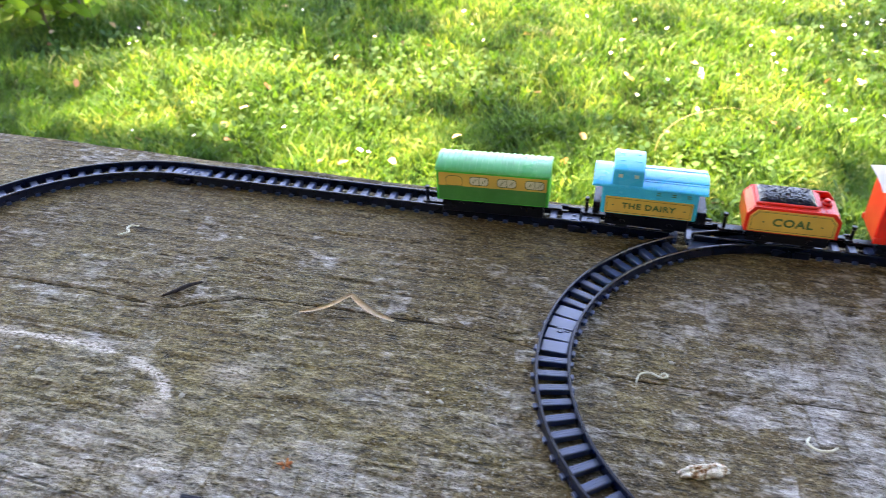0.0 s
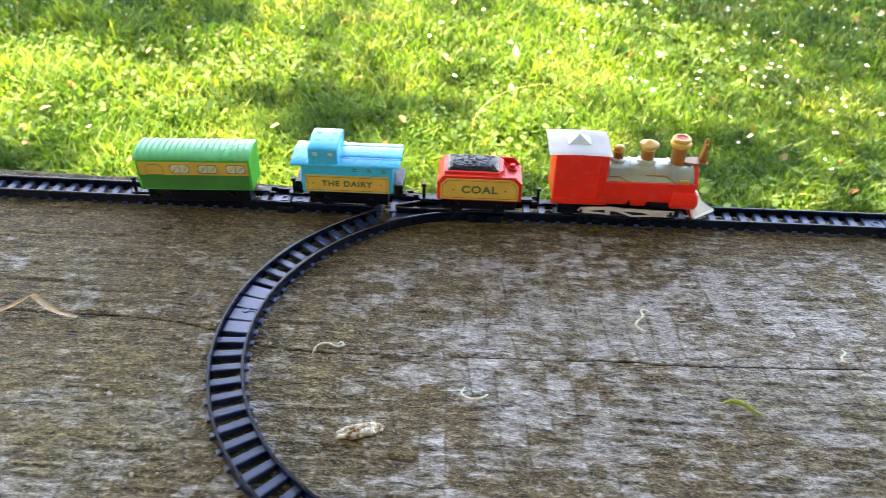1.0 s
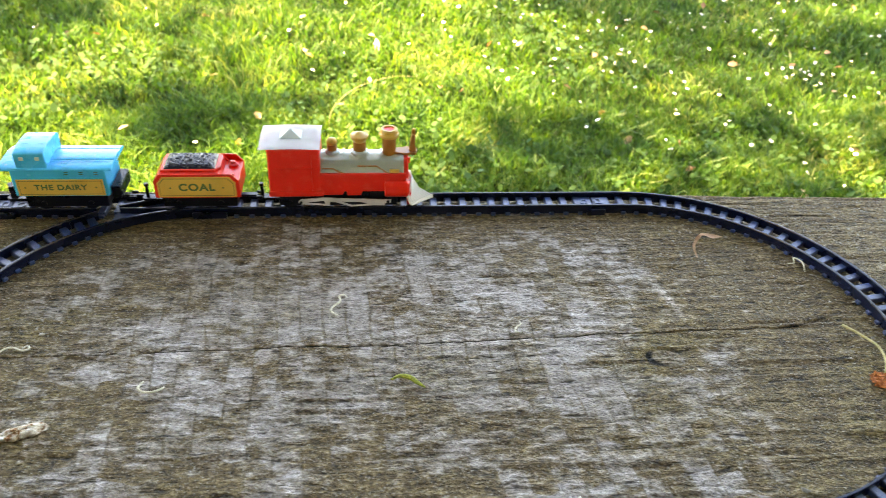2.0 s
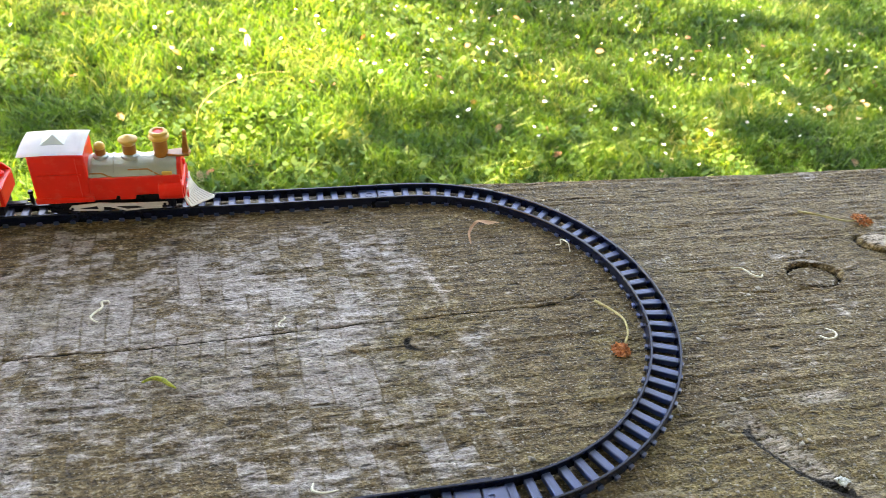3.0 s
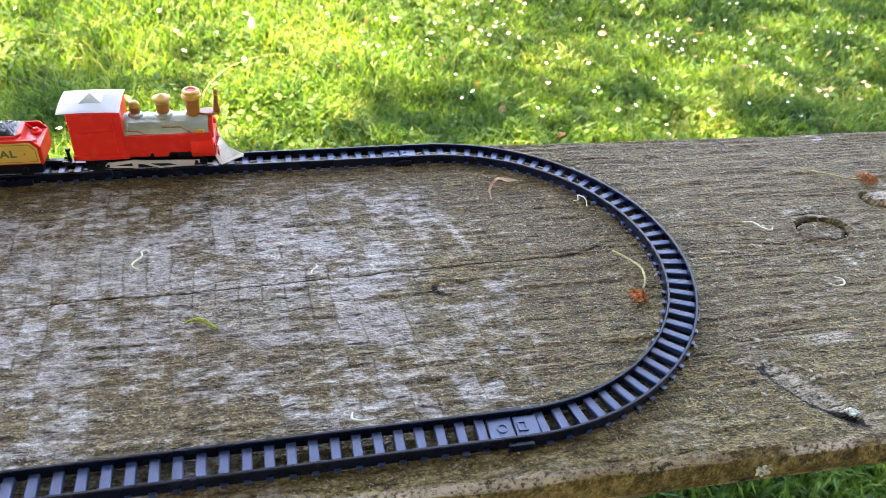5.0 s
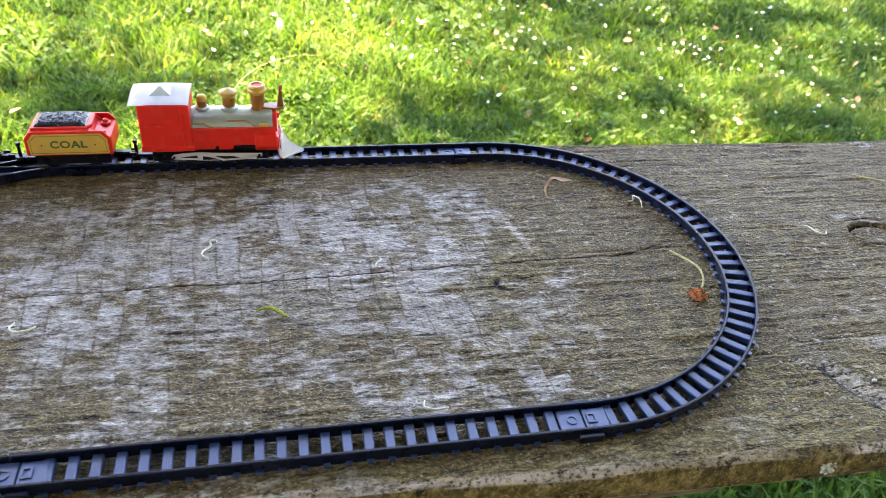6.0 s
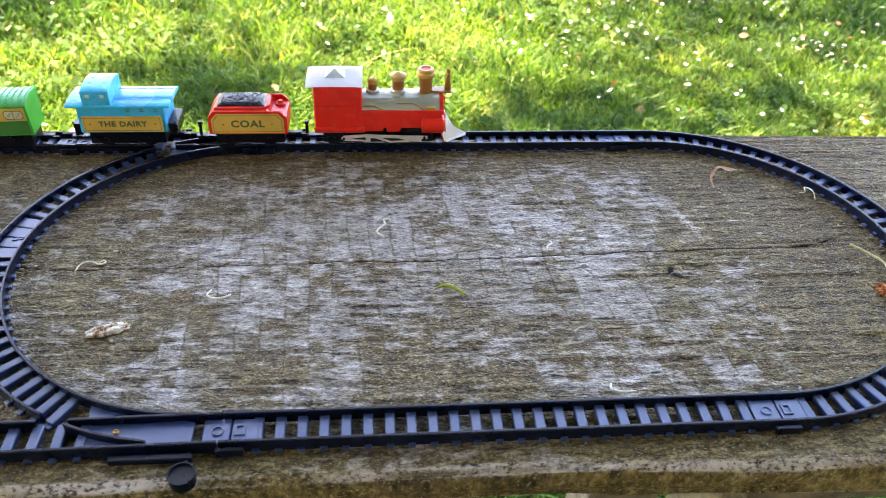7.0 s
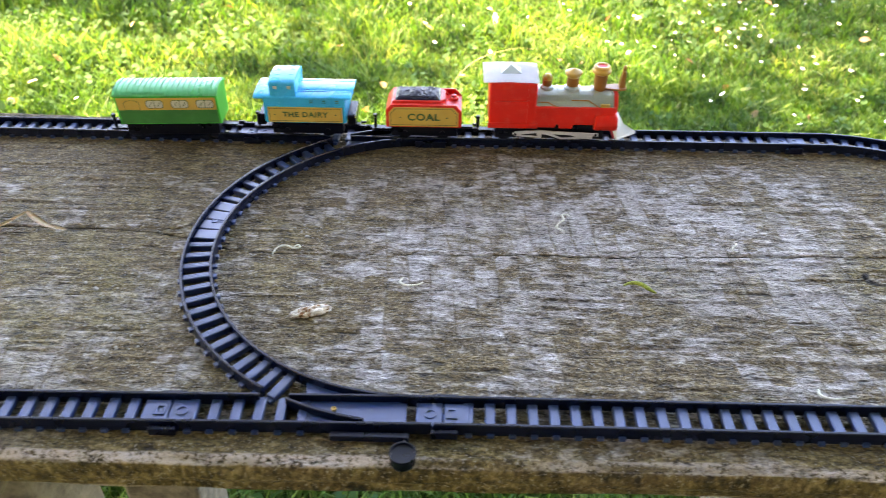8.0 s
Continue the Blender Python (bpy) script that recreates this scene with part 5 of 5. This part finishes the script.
        c = Vector((cx + q * math.cos(a), cy + q * math.sin(a), 0.0014 + flat * r * rnd.random() * (1.1 - q / r)))
        m = Matrix.Translation(c) @ Euler((rnd.uniform(-1.2, 1.2), rnd.uniform(-1.2, 1.2), a)).to_matrix().to_4x4() @ Matrix.Diagonal((0.0020 * rnd.uniform(0.6, 1.2), 0.0009, 0.0004, 1))
        bmesh.ops.create_icosphere(bm, subdivisions=1, radius=1.0, matrix=m)
    part("petals", bm, M_RUST, ob, "rust-brown shrivelled petals")
    if stalk:
        line = smooth_line(stalk, 6)
        part("stalk", tube(bmesh.new(), line, [0.0006 + 0.0002 * (1 - i / len(line)) for i in range(len(line))], 7), M_STALK, ob, "pale green-yellow stalk", smooth=True)
    return ob


blossom("fallen_blossom", 0.2475, -0.0450, 0.0050, 110, 3, "rusty dried blossom with a pale stalk against the rail", [(0.2470, -0.0020, 0.0030), (0.2530, -0.0110, 0.0034), (0.2575, -0.0220, 0.0042), (0.2560, -0.0330, 0.0038), (0.2515, -0.0410, 0.0028)])
blossom("fallen_blossom", 0.4860, 0.0640, 0.0075, 70, 5, "rusty dried blossom with a long thin stalk on the wood", [(0.4420, 0.0800, 0.0022), (0.4560, 0.0720, 0.0026), (0.4700, 0.0640, 0.0024), (0.4800, 0.0630, 0.0024)], 0.5)
blossom("fallen_blossom", 0.4820, -0.0035, 0.0065, 70, 8, "small clump of rusty petals at the plank's side", None, 0.5)
blossom("petal_crumb", -0.3715, -0.0990, 0.0032, 10, 9, "tiny rust-coloured petal crumb on the wood", None, 0.6)


def lichen(cx, cy, cz, size, n, seed, label, upright):
    """A crust of small pale lobes on the wood."""
    rnd = random.Random(seed)
    bm = bmesh.new()
    for k in range(n):
        a, q = rnd.uniform(0, 2 * math.pi), size * rnd.random() ** 0.6
        u, v = q * math.cos(a), q * math.sin(a)
        c = Vector((cx + u, cy - 0.0008 * rnd.random(), cz + v)) if upright else Vector((cx + u, cy + 0.7 * v, cz + 0.0008 * rnd.random()))
        m = Matrix.Translation(c) @ Euler((rnd.uniform(-0.9, 0.9), rnd.uniform(-0.9, 0.9), a)).to_matrix().to_4x4() @ Matrix.Diagonal((0.0013 * rnd.uniform(0.6, 1.3), 0.0009, 0.0005, 1))
        bmesh.ops.create_icosphere(bm, subdivisions=1, radius=1.0, matrix=m)
    return tagged(part("lichen_patch", bm, M_LICHEN), label, "lichen")


M_LICHEN = grainy("pale_lichen", (0.20, 0.23, 0.19), (0.66, 0.70, 0.68), 420)


lichen(0.264, float(front_edge(np.array([0.264]))[0]) - 0.0008, -0.011, 0.0042, 46, 3, "pale grey-green lichen tuft on the plank's mossy side", True)
lichen(0.322, -0.149, 0.0006, 0.0036, 30, 4, "bluish-white lichen crumbs at the end of the split sliver", False)


def scatter_grit():
    """Crumbs of lichen and bark strewn over the wood, too small to count."""
    r = np.random.default_rng(12)
    n = 9500
    X = r.uniform(-0.75, 0.75, n)
    Y = r.uniform(-0.150, 0.135, n)
    keep = value_noise(X * 14 + 50, Y * 14 + 50, 77) + 0.36 * np.exp(-((X - 0.20) / 0.12) ** 2) - 0.12 * (X < -0.1) > 0.62 + 0.2 * r.random(n)
    verts, loops = [], []
    # a flat crumb: five corners below, five drawn in above, a low top
    ring = [2 * math.pi * q / 5 for q in range(5)]
    tris = [t for q in range(5) for t in (q, (q + 1) % 5, 5 + (q + 1) % 5, q, 5 + (q + 1) % 5, 5 + q, 5 + q, 5 + (q + 1) % 5, 10)]
    for x, y in zip(X[keep], Y[keep]):
        s = r.choice((0.0005, 0.0008, 0.0011, 0.0016, 0.0022), p=(0.40, 0.33, 0.20, 0.05, 0.02))
        a, k = r.uniform(0, 6.3), len(verts)
        wide, rad = r.uniform(0.5, 1.0), r.uniform(0.6, 1.25, 5)
        for lift, shrink in ((0.0002, 1.0), (0.18 * s + 0.0003, 0.8)):
            for q in range(5):
                u, v = s * rad[q] * shrink * math.cos(ring[q]), wide * s * rad[q] * shrink * math.sin(ring[q])
                verts.append((x + u * math.cos(a) - v * math.sin(a), y + u * math.sin(a) + v * math.cos(a), lift + 0.3 * s * r.random()))
        verts.append((x, y, 0.30 * s + 0.0003))
        loops += [k + t for t in tris]
    return tagged(arrays("grit", np.array(verts), loops, 3, M_GRIT), "pale crumbs of lichen and bark on the wood", "grit", kind="stuff")


scatter_grit()


# ---- lawn ----
def lawn_points(n, y0, y1, r, pad=0.95):
    """Random places in the wedge of lawn beyond the table, more of them near it."""
    y = y0 + (y1 - y0) * r.random(n * 3)
    x = r.uniform(-4.6, 4.6, n * 3)
    ok = np.abs(x) < pad + 1.12 * np.clip(y, 0, None)
    return x[ok][:n], y[ok][:n]


def grow(x, y, h, w, r):
    """Curved tapering blades, three triangles each."""
    n = len(x)
    a = r.uniform(0, 2 * np.pi, n)
    lean = h * (0.25 + 1.0 * r.random(n))
    b = r.uniform(0, 2 * np.pi, n)
    z0 = GROUND - 0.004 + 0.03 * (value_noise(x * 1.3 + 40, y * 1.3 + 40, 3) - 0.5)
    sx, sy = np.cos(a) * w, np.sin(a) * w
    lx, ly = np.cos(b) * lean, np.sin(b) * lean
    V = np.zeros((n, 5, 3))
    for k, (side, t, wide) in enumerate(((-1, 0, 1), (1, 0, 1), (-1, 0.55, 0.8), (1, 0.55, 0.8), (0, 1, 0))):
        V[:, k, 0] = x + side * sx * wide + lx * t * t
        V[:, k, 1] = y + side * sy * wide + ly * t * t
        V[:, k, 2] = z0 + h * t * (1 - 0.25 * t * lean / h)
    tri = np.array([0, 1, 3, 0, 3, 2, 2, 3, 4])
    loops = (np.arange(n)[:, None] * 5 + tri[None]).ravel()
    return arrays("grass", V.reshape(-1, 3), loops, 3, M_GRASS)


def build_grass_around():
    """Coarser grass over the rest of the lawn."""
    r = np.random.default_rng(15)
    x, y = r.uniform(-7, 7, 130000), r.uniform(-6.4, 8, 130000)
    near = (y > 0.1) & (y < 4.0) & (np.abs(x) < 0.95 + 1.12 * np.clip(y, 0, None)) & (np.abs(x) < 4.6) | (np.abs(x - 0.4) < 1.3) & (y > -0.75) & (y < 0.14)
    x, y = x[~near], y[~near]
    h = (0.03 + 0.04 * r.random(len(x))) * (0.55 + 0.9 * value_noise(x * 6 + 60, y * 6 + 60, 51))
    return tagged(grow(x, y, h, 0.0035 + 0.003 * r.random(len(x)), r), "lawn grass around the table", "grass", kind="stuff")


def build_grass():
    r = np.random.default_rng(5)
    sets = [lawn_points(125000, 0.10, 1.7, r), lawn_points(150000, 1.4, 4.0, r)]
    xf, yf = r.uniform(-0.9, 1.7, 30000), r.uniform(-0.75, 0.14, 30000)
    x = np.concatenate([sets[0][0], sets[1][0], xf])
    y = np.concatenate([sets[0][1], sets[1][1], yf])
    n = len(x)
    clump = value_noise(x * 6 + 60, y * 6 + 60, 51)
    tall = value_noise(x * 2.2 + 60, y * 2.2 + 60, 52)
    h = (0.022 + 0.035 * r.random(n) ** 1.5) * (0.55 + 0.9 * clump)
    h *= 1 + 0.9 * np.clip(tall - 0.62, 0, 1) * 2
    strip = np.exp(-((y - 1.15) / 0.22) ** 2 - ((x + 0.35) / 0.9) ** 2)
    h *= 1 + 0.8 * strip * (r.random(n) < 0.2)
    h *= 1 + 0.6 * (x < -1.2) * (y > 1.7)
    w = 0.0015 + 0.0023 * r.random(n) + 0.0004 * (y > 2)
    return tagged(grow(x, y, h, w, r), "short lawn grass with longer tufts", "grass", kind="stuff")


build_grass()
build_grass_around()


def build_clover():
    r = np.random.default_rng(6)
    x, y = lawn_points(26000, 0.15, 4.0, r)
    keep = value_noise(x * 3 + 20, y * 3 + 20, 61) > 0.42 + 0.2 * r.random(len(x))
    x, y = x[keep], y[keep]
    n = len(x)
    s = 0.004 + 0.007 * r.random(n)
    z = GROUND + 0.012 + 0.026 * r.random(n)
    tx, ty = 0.5 * r.standard_normal(n), 0.5 * r.standard_normal(n)
    a = r.uniform(0, 6.28, n)
    V = np.zeros((n, 6, 3))
    for k in range(6):
        q = a + k * np.pi / 3
        ux, uy = s * np.cos(q) * (1 if k % 3 else 0.75), s * np.sin(q)
        V[:, k] = np.stack([x + ux, y + uy, z + tx * ux + ty * uy], 1)
    tri = np.array([0, 1, 2, 0, 2, 3, 0, 3, 4, 0, 4, 5])
    loops = (np.arange(n)[:, None] * 6 + tri[None]).ravel()
    return tagged(arrays("clover", V.reshape(-1, 3), loops, 3, M_CLOVER), "small round clover leaves in the lawn", "clover", kind="stuff")


build_clover()


def build_daisies():
    first = thing("daisy", "white daisy with a yellow centre in the lawn", "flower", "daisies in the lawn")
    bm = bmesh.new()
    for k in range(15):
        a = 2 * math.pi * k / 15
        pts = [(0.0022, -0.0009, 0.0), (0.0062, -0.0015, 0.0010), (0.0094, -0.0009, 0.0004), (0.0100, 0.0, 0.0002), (0.0094, 0.0009, 0.0004), (0.0062, 0.0015, 0.0010), (0.0022, 0.0009, 0.0)]
        vs = [bm.verts.new((x * math.cos(a) - y * math.sin(a), x * math.sin(a) + y * math.cos(a), z + 0.0005 * (k % 2))) for x, y, z in pts]
        bm.faces.new(vs)
    part("petals", bm, M_PETAL, first)
    part("flower_centre", lathe(bmesh.new(), [(0.0034, -0.0004), (0.0034, 0.0009), (0.0022, 0.0020), (0.0, 0.0024)], 0, 0, 12), M_YOLK, first)
    part("stem", tube(bmesh.new(), [(0, 0, 0), (0.001, 0.001, -0.02), (0.0, 0.002, -0.045)], [0.0008, 0.0008, 0.0009], 5), M_GREENBIT, first)
    r = random.Random(4)
    spots = [(0.83, 1.60), (1.27, 1.86), (1.30, 1.88), (1.24, 1.90), (1.33, 1.85), (1.21, 1.87), (1.29, 1.93), (1.36, 1.90)]
    while len(spots) < 280:
        y = 0.9 + 2.3 * r.random() ** 0.66
        x = r.uniform(-0.5 - 1.05 * y, 0.5 + 1.1 * y)
        v = float(value_noise(np.array([x * 2.1 + 30]), np.array([y * 2.1 + 30]), 71)[0])
        if v + (0.36 if x > 0.6 else -0.20) + (0.10 if y > 1.9 else 0) > 0.62 + 0.3 * r.random():
            spots.append((x, y))
            for k in range(r.choice((0, 0, 1, 1, 2, 3))):
                spots.append((x + r.gauss(0, 0.05), y + r.gauss(0, 0.05)))
    for i, (x, y) in enumerate(spots[:280]):
        m = pose(x, y, GROUND + r.uniform(0.036, 0.055), r.gauss(-8, 16), r.gauss(0, 16), r.uniform(0, 360))
        m = m @ Matrix.Scale(r.uniform(0.48, 0.82), 4)
        if i == 0:
            first.matrix_world = m
        else:
            copy_thing(first, m)


build_daisies()


def build_far_daisies():
    """The many flowers beyond the nearest, too many to count."""
    r = np.random.default_rng(44)
    verts, loops = [], []
    while len(verts) < 620 * 9:
        y = 1.3 + 2.6 * r.random() ** 0.75
        x = r.uniform(-0.5 - 0.9 * y, 0.5 + 1.1 * y)
        if float(value_noise(np.array([x * 1.6 + 30]), np.array([y * 1.6 + 30]), 73)[0]) + (0.22 if x > 0.2 else -0.22) < 0.40 + 0.3 * r.random():
            continue
        s, z = r.uniform(0.0040, 0.0072), GROUND + r.uniform(0.036, 0.055)
        tx, ty, k = r.normal(0, 0.35), r.normal(-0.2, 0.35), len(verts)
        verts.append((x, y, z))
        for q in range(8):
            a = q * math.pi / 4
            ux, uy = s * math.cos(a) * (1.0 - 0.2 * (q % 2)), s * math.sin(a) * (1.0 - 0.2 * (q % 2))
            verts.append((x + ux, y + uy, z + tx * ux + ty * uy + 0.0008))
            loops += [k, k + 1 + q, k + 1 + (q + 1) % 8]
    return tagged(arrays("daisies", np.array(verts), loops, 3, M_PETAL), "countless small white daisies farther out in the lawn", "flowers", kind="stuff")


build_far_daisies()


def build_fallen_leaves():
    """Dry leaves and petals lying in the lawn."""
    first = None
    r = random.Random(14)
    for _ in range(180):
        y = 0.8 + 2.6 * r.random()
        x = r.uniform(-0.4 - 1.0 * y, 0.5 + 1.05 * y)
        m = pose(x, y, GROUND + r.uniform(0.020, 0.038), r.gauss(0, 22), r.gauss(0, 22), r.uniform(0, 360))
        if first is None:
            bm = bmesh.new()
            rows = []
            for k in range(7):
                t = k / 6
                w = 0.0085 * math.sin(math.pi * (0.06 + 0.9 * t)) ** 0.8
                rows.append([bm.verts.new((-0.014 + 0.028 * t, s * w, 0.004 * abs(s) * math.sin(3 * t) + 0.003 * t * t)) for s in (-1, 0, 1)])
            for a, b in zip(rows, rows[1:]):
                for k in range(2):
                    bm.faces.new((a[k], b[k], b[k + 1], a[k + 1]))
            bmesh.ops.solidify(bm, geom=bm.faces[:], thickness=0.0004)
            first = tagged(part("fallen_leaf", bm, M_FALLEN, smooth=True), "curled pinkish-brown fallen leaf in the grass", "dry leaf", "fallen leaves on the lawn")
            first.matrix_world = m
        else:
            copy_thing(first, m)


def fallen_material():
    m = mat("fallen_leaf", rough=0.75)
    g = Graph(m)
    info = g.t.nodes.new("ShaderNodeObjectInfo")
    col = g.ramp(info.outputs["Random"], [(0.0, (0.30, 0.15, 0.09)), (0.4, (0.46, 0.30, 0.20)), (0.75, (0.56, 0.44, 0.33)), (1.0, (0.40, 0.26, 0.10))])
    spots = g.noise(g.coords(1, 1, 1), 260, 4)
    g.link(g.mix(g.grey(spots, 0.5, 0.75), col, (0.2, 0.1, 0.06)), g.bsdf.inputs["Base Color"])
    return m


M_FALLEN = fallen_material()
build_fallen_leaves()

# white feather-like petal standing in the grass
bm = bmesh.new()
rows = []
for k in range(8):
    t = k / 7
    w = 0.010 * math.sin(math.pi * (0.08 + 0.84 * t))
    rows.append([bm.verts.new((s * w, 0.012 * t * t - 0.004 * abs(s), 0.045 * t)) for s in (-1, -0.4, 0.4, 1)])
for a, b in zip(rows, rows[1:]):
    for k in range(3):
        bm.faces.new((a[k], b[k], b[k + 1], a[k + 1]))
bmesh.ops.solidify(bm, geom=bm.faces[:], thickness=0.0006)
petal = tagged(part("white_feather", bm, M_PETAL, smooth=True), "white feather standing in the grass", "feather")
petal.matrix_world = pose(0.003, 2.11, GROUND + 0.005, -20, 14, 20)

# long dry grass stem arching over the lawn
line = smooth_line([(-0.13, 1.56, GROUND), (-0.12, 1.60, GROUND + 0.05), (-0.06, 1.68, GROUND + 0.075), (0.04, 1.76, GROUND + 0.075), (0.12, 1.82, GROUND + 0.05)], 8)
tagged(part("dry_grass_stem", tube(bmesh.new(), line, [0.0011 - 0.0006 * i / len(line) for i in range(len(line))], 6), M_STALK, smooth=True), "long pale dry grass stem arching over the lawn", "grass stem")


# ---- shrub at the lawn's edge, the tree that shades the table, an added unseen tree ----
def leaf_cloud(name, centres, sizes, r, material, droop=0.3):
    """Pointed leaves, each two folded halves, at the places given."""
    n = len(centres)
    d = r.standard_normal((n, 3))
    d[:, 2] = d[:, 2] * 0.4 - droop
    d /= np.linalg.norm(d, axis=1)[:, None]
    s = np.cross(d, r.standard_normal((n, 3)))
    s /= np.linalg.norm(s, axis=1)[:, None]
    up = np.cross(d, s)
    V = np.zeros((n, 6, 3))
    L = sizes[:, None]
    V[:, 0] = centres
    V[:, 1] = centres + d * L * 0.40 + s * L * 0.27 + up * L * 0.05
    V[:, 2] = centres + d * L * 0.75 + s * L * 0.20 + up * L * 0.03
    V[:, 3] = centres + d * L
    V[:, 4] = centres + d * L * 0.75 - s * L * 0.20 + up * L * 0.03
    V[:, 5] = centres + d * L * 0.40 - s * L * 0.27 + up * L * 0.05
    tri = np.array([0, 1, 2, 0, 2, 3, 0, 3, 4, 0, 4, 5])
    loops = (np.arange(n)[:, None] * 6 + tri[None]).ravel()
    return arrays(name, V.reshape(-1, 3), loops, 3, material)


def build_shrub():
    r = np.random.default_rng(22)
    ob = thing("shrub", "low leafy shrub with light green pointed leaves at the lawn's edge", "shrub", at=pose(-2.30, 2.20, GROUND))
    pts = []
    for k in range(16):
        a = r.uniform(0, 6.28)
        top = Vector((0.52 * math.cos(a) * r.random(), 0.30 * math.sin(a) * r.random(), r.uniform(0.08, 0.26)))
        line = smooth_line([(0.1 * math.cos(a), 0.08 * math.sin(a), 0.0), tuple(top * 0.55 + Vector((0, 0, 0.05))), tuple(top)], 5)
        part("stem", tube(bmesh.new(), line, [0.006 - 0.004 * i / len(line) for i in range(len(line))], 5), M_BARK, ob)
        for p in line[2:]:
            for q in range(3):
                pts.append(np.array(p) + r.normal(0, 0.05, 3) + np.array([0, 0, 0.03]))
    pts = np.array(pts)
    leaves = leaf_cloud("foliage", pts, r.uniform(0.04, 0.085, len(pts)), r, M_SHRUB)
    leaves.parent = ob


build_shrub()


def build_tree(x, y, label, seed, boughs, clump, lean):
    """A broad tree; boughs: (centre, spread, clusters, leaves each, leaf size, looseness) of its denser branches."""
    r = np.random.default_rng(seed)
    rnd = random.Random(seed)
    ob = thing("tree", label, "tree", at=pose(x, y, GROUND))
    trunk = smooth_line([(0, 0, -0.1), (0.05, -0.05, 1.0), (-0.02, -0.12, 2.0), (0.05, -0.1, 2.8)], 6)
    part("trunk", tube(bmesh.new(), trunk, [0.24 - 0.11 * i / len(trunk) for i in range(len(trunk))], 14), M_BARK, ob)
    pts, sizes = [], []
    for k in range(24):
        a = 2 * math.pi * k / 24 + rnd.uniform(-0.1, 0.1)
        reach = rnd.uniform(1.6, 3.3)
        z0 = rnd.uniform(1.7, 2.8)
        end = Vector((reach * math.cos(a), reach * math.sin(a) + lean, z0 + rnd.uniform(0.5, 1.9)))
        line = smooth_line([(0.03, -0.05, z0), tuple(end * 0.5 + Vector((0, 0, 0.5))), tuple(end)], 7)
        part("limb", tube(bmesh.new(), line, [0.040 - 0.034 * i / len(line) for i in range(len(line))], 7), M_BARK, ob)
        for p in line[4:]:
            for q in range(7):
                c = np.array(p) + r.normal(0, 0.42, 3) * np.array([1, 1, 0.6])
                for w in range(clump):
                    pts.append(c + r.normal(0, 0.16, 3))
                    sizes.append(r.uniform(0.07, 0.12))
    for k in range(0, len(boughs), max(1, len(boughs) // 14)):
        end = Vector(boughs[k][0]) - Vector((x, y, GROUND))
        line = smooth_line([(0.03, -0.05, 2.0), tuple(end * 0.55 + Vector((0, 0, 0.9))), tuple(end)], 7)
        part("limb", tube(bmesh.new(), line, [0.018 - 0.014 * i / len(line) for i in range(len(line))], 7), M_BARK, ob)
    for centre, spread, clusters, leaves, size, loose in boughs:
        base = np.array(centre) - np.array([x, y, GROUND])
        for k in range(clusters):
            c = base + r.normal(0, 1, 3) * np.array(spread)
            for w in range(leaves):
                pts.append(c + r.normal(0, loose, 3))
                sizes.append(size * r.uniform(0.7, 1.3))
    crown = leaf_cloud("crown", np.array(pts), np.array(sizes), r, M_LEAF)
    crown.parent = ob


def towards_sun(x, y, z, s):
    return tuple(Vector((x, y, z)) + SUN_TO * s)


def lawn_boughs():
    """Unseen leafy boughs between sun and lawn: a broken canopy, gaps set for sun patches."""
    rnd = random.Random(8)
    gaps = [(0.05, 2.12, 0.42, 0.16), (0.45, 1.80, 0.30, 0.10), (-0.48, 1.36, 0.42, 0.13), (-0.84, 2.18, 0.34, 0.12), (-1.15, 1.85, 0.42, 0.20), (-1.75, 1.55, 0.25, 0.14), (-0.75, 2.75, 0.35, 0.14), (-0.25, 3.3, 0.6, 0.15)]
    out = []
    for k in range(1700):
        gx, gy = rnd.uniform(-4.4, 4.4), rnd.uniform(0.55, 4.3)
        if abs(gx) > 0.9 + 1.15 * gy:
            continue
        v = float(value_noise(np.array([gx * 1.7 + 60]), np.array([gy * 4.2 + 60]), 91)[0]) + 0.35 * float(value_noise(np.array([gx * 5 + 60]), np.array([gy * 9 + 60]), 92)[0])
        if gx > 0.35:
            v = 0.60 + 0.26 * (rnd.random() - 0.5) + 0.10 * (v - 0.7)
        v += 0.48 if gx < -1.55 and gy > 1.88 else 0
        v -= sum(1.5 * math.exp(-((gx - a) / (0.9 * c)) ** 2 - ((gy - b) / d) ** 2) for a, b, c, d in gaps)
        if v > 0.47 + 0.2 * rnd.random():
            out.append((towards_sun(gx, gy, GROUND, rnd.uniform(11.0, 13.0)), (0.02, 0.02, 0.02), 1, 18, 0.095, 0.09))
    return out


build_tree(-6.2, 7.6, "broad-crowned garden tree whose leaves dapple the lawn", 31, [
    # unseen boughs added on the sun's path to shade table and nearby ground
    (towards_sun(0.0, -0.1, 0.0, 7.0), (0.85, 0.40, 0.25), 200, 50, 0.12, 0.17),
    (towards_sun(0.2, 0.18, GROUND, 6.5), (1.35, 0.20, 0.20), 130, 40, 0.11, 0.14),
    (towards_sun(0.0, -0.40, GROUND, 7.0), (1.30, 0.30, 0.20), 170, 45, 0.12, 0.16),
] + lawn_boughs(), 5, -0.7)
# added out of view: its crown keeps overhead sky light off the table
build_tree(1.7, -3.4, "unseen broad tree added to block sky light above the table", 17, [
    ((0.0, -0.9, 2.6), (1.9, 0.75, 0.30), 420, 40, 0.18, 0.19),
], 5, 0.6)
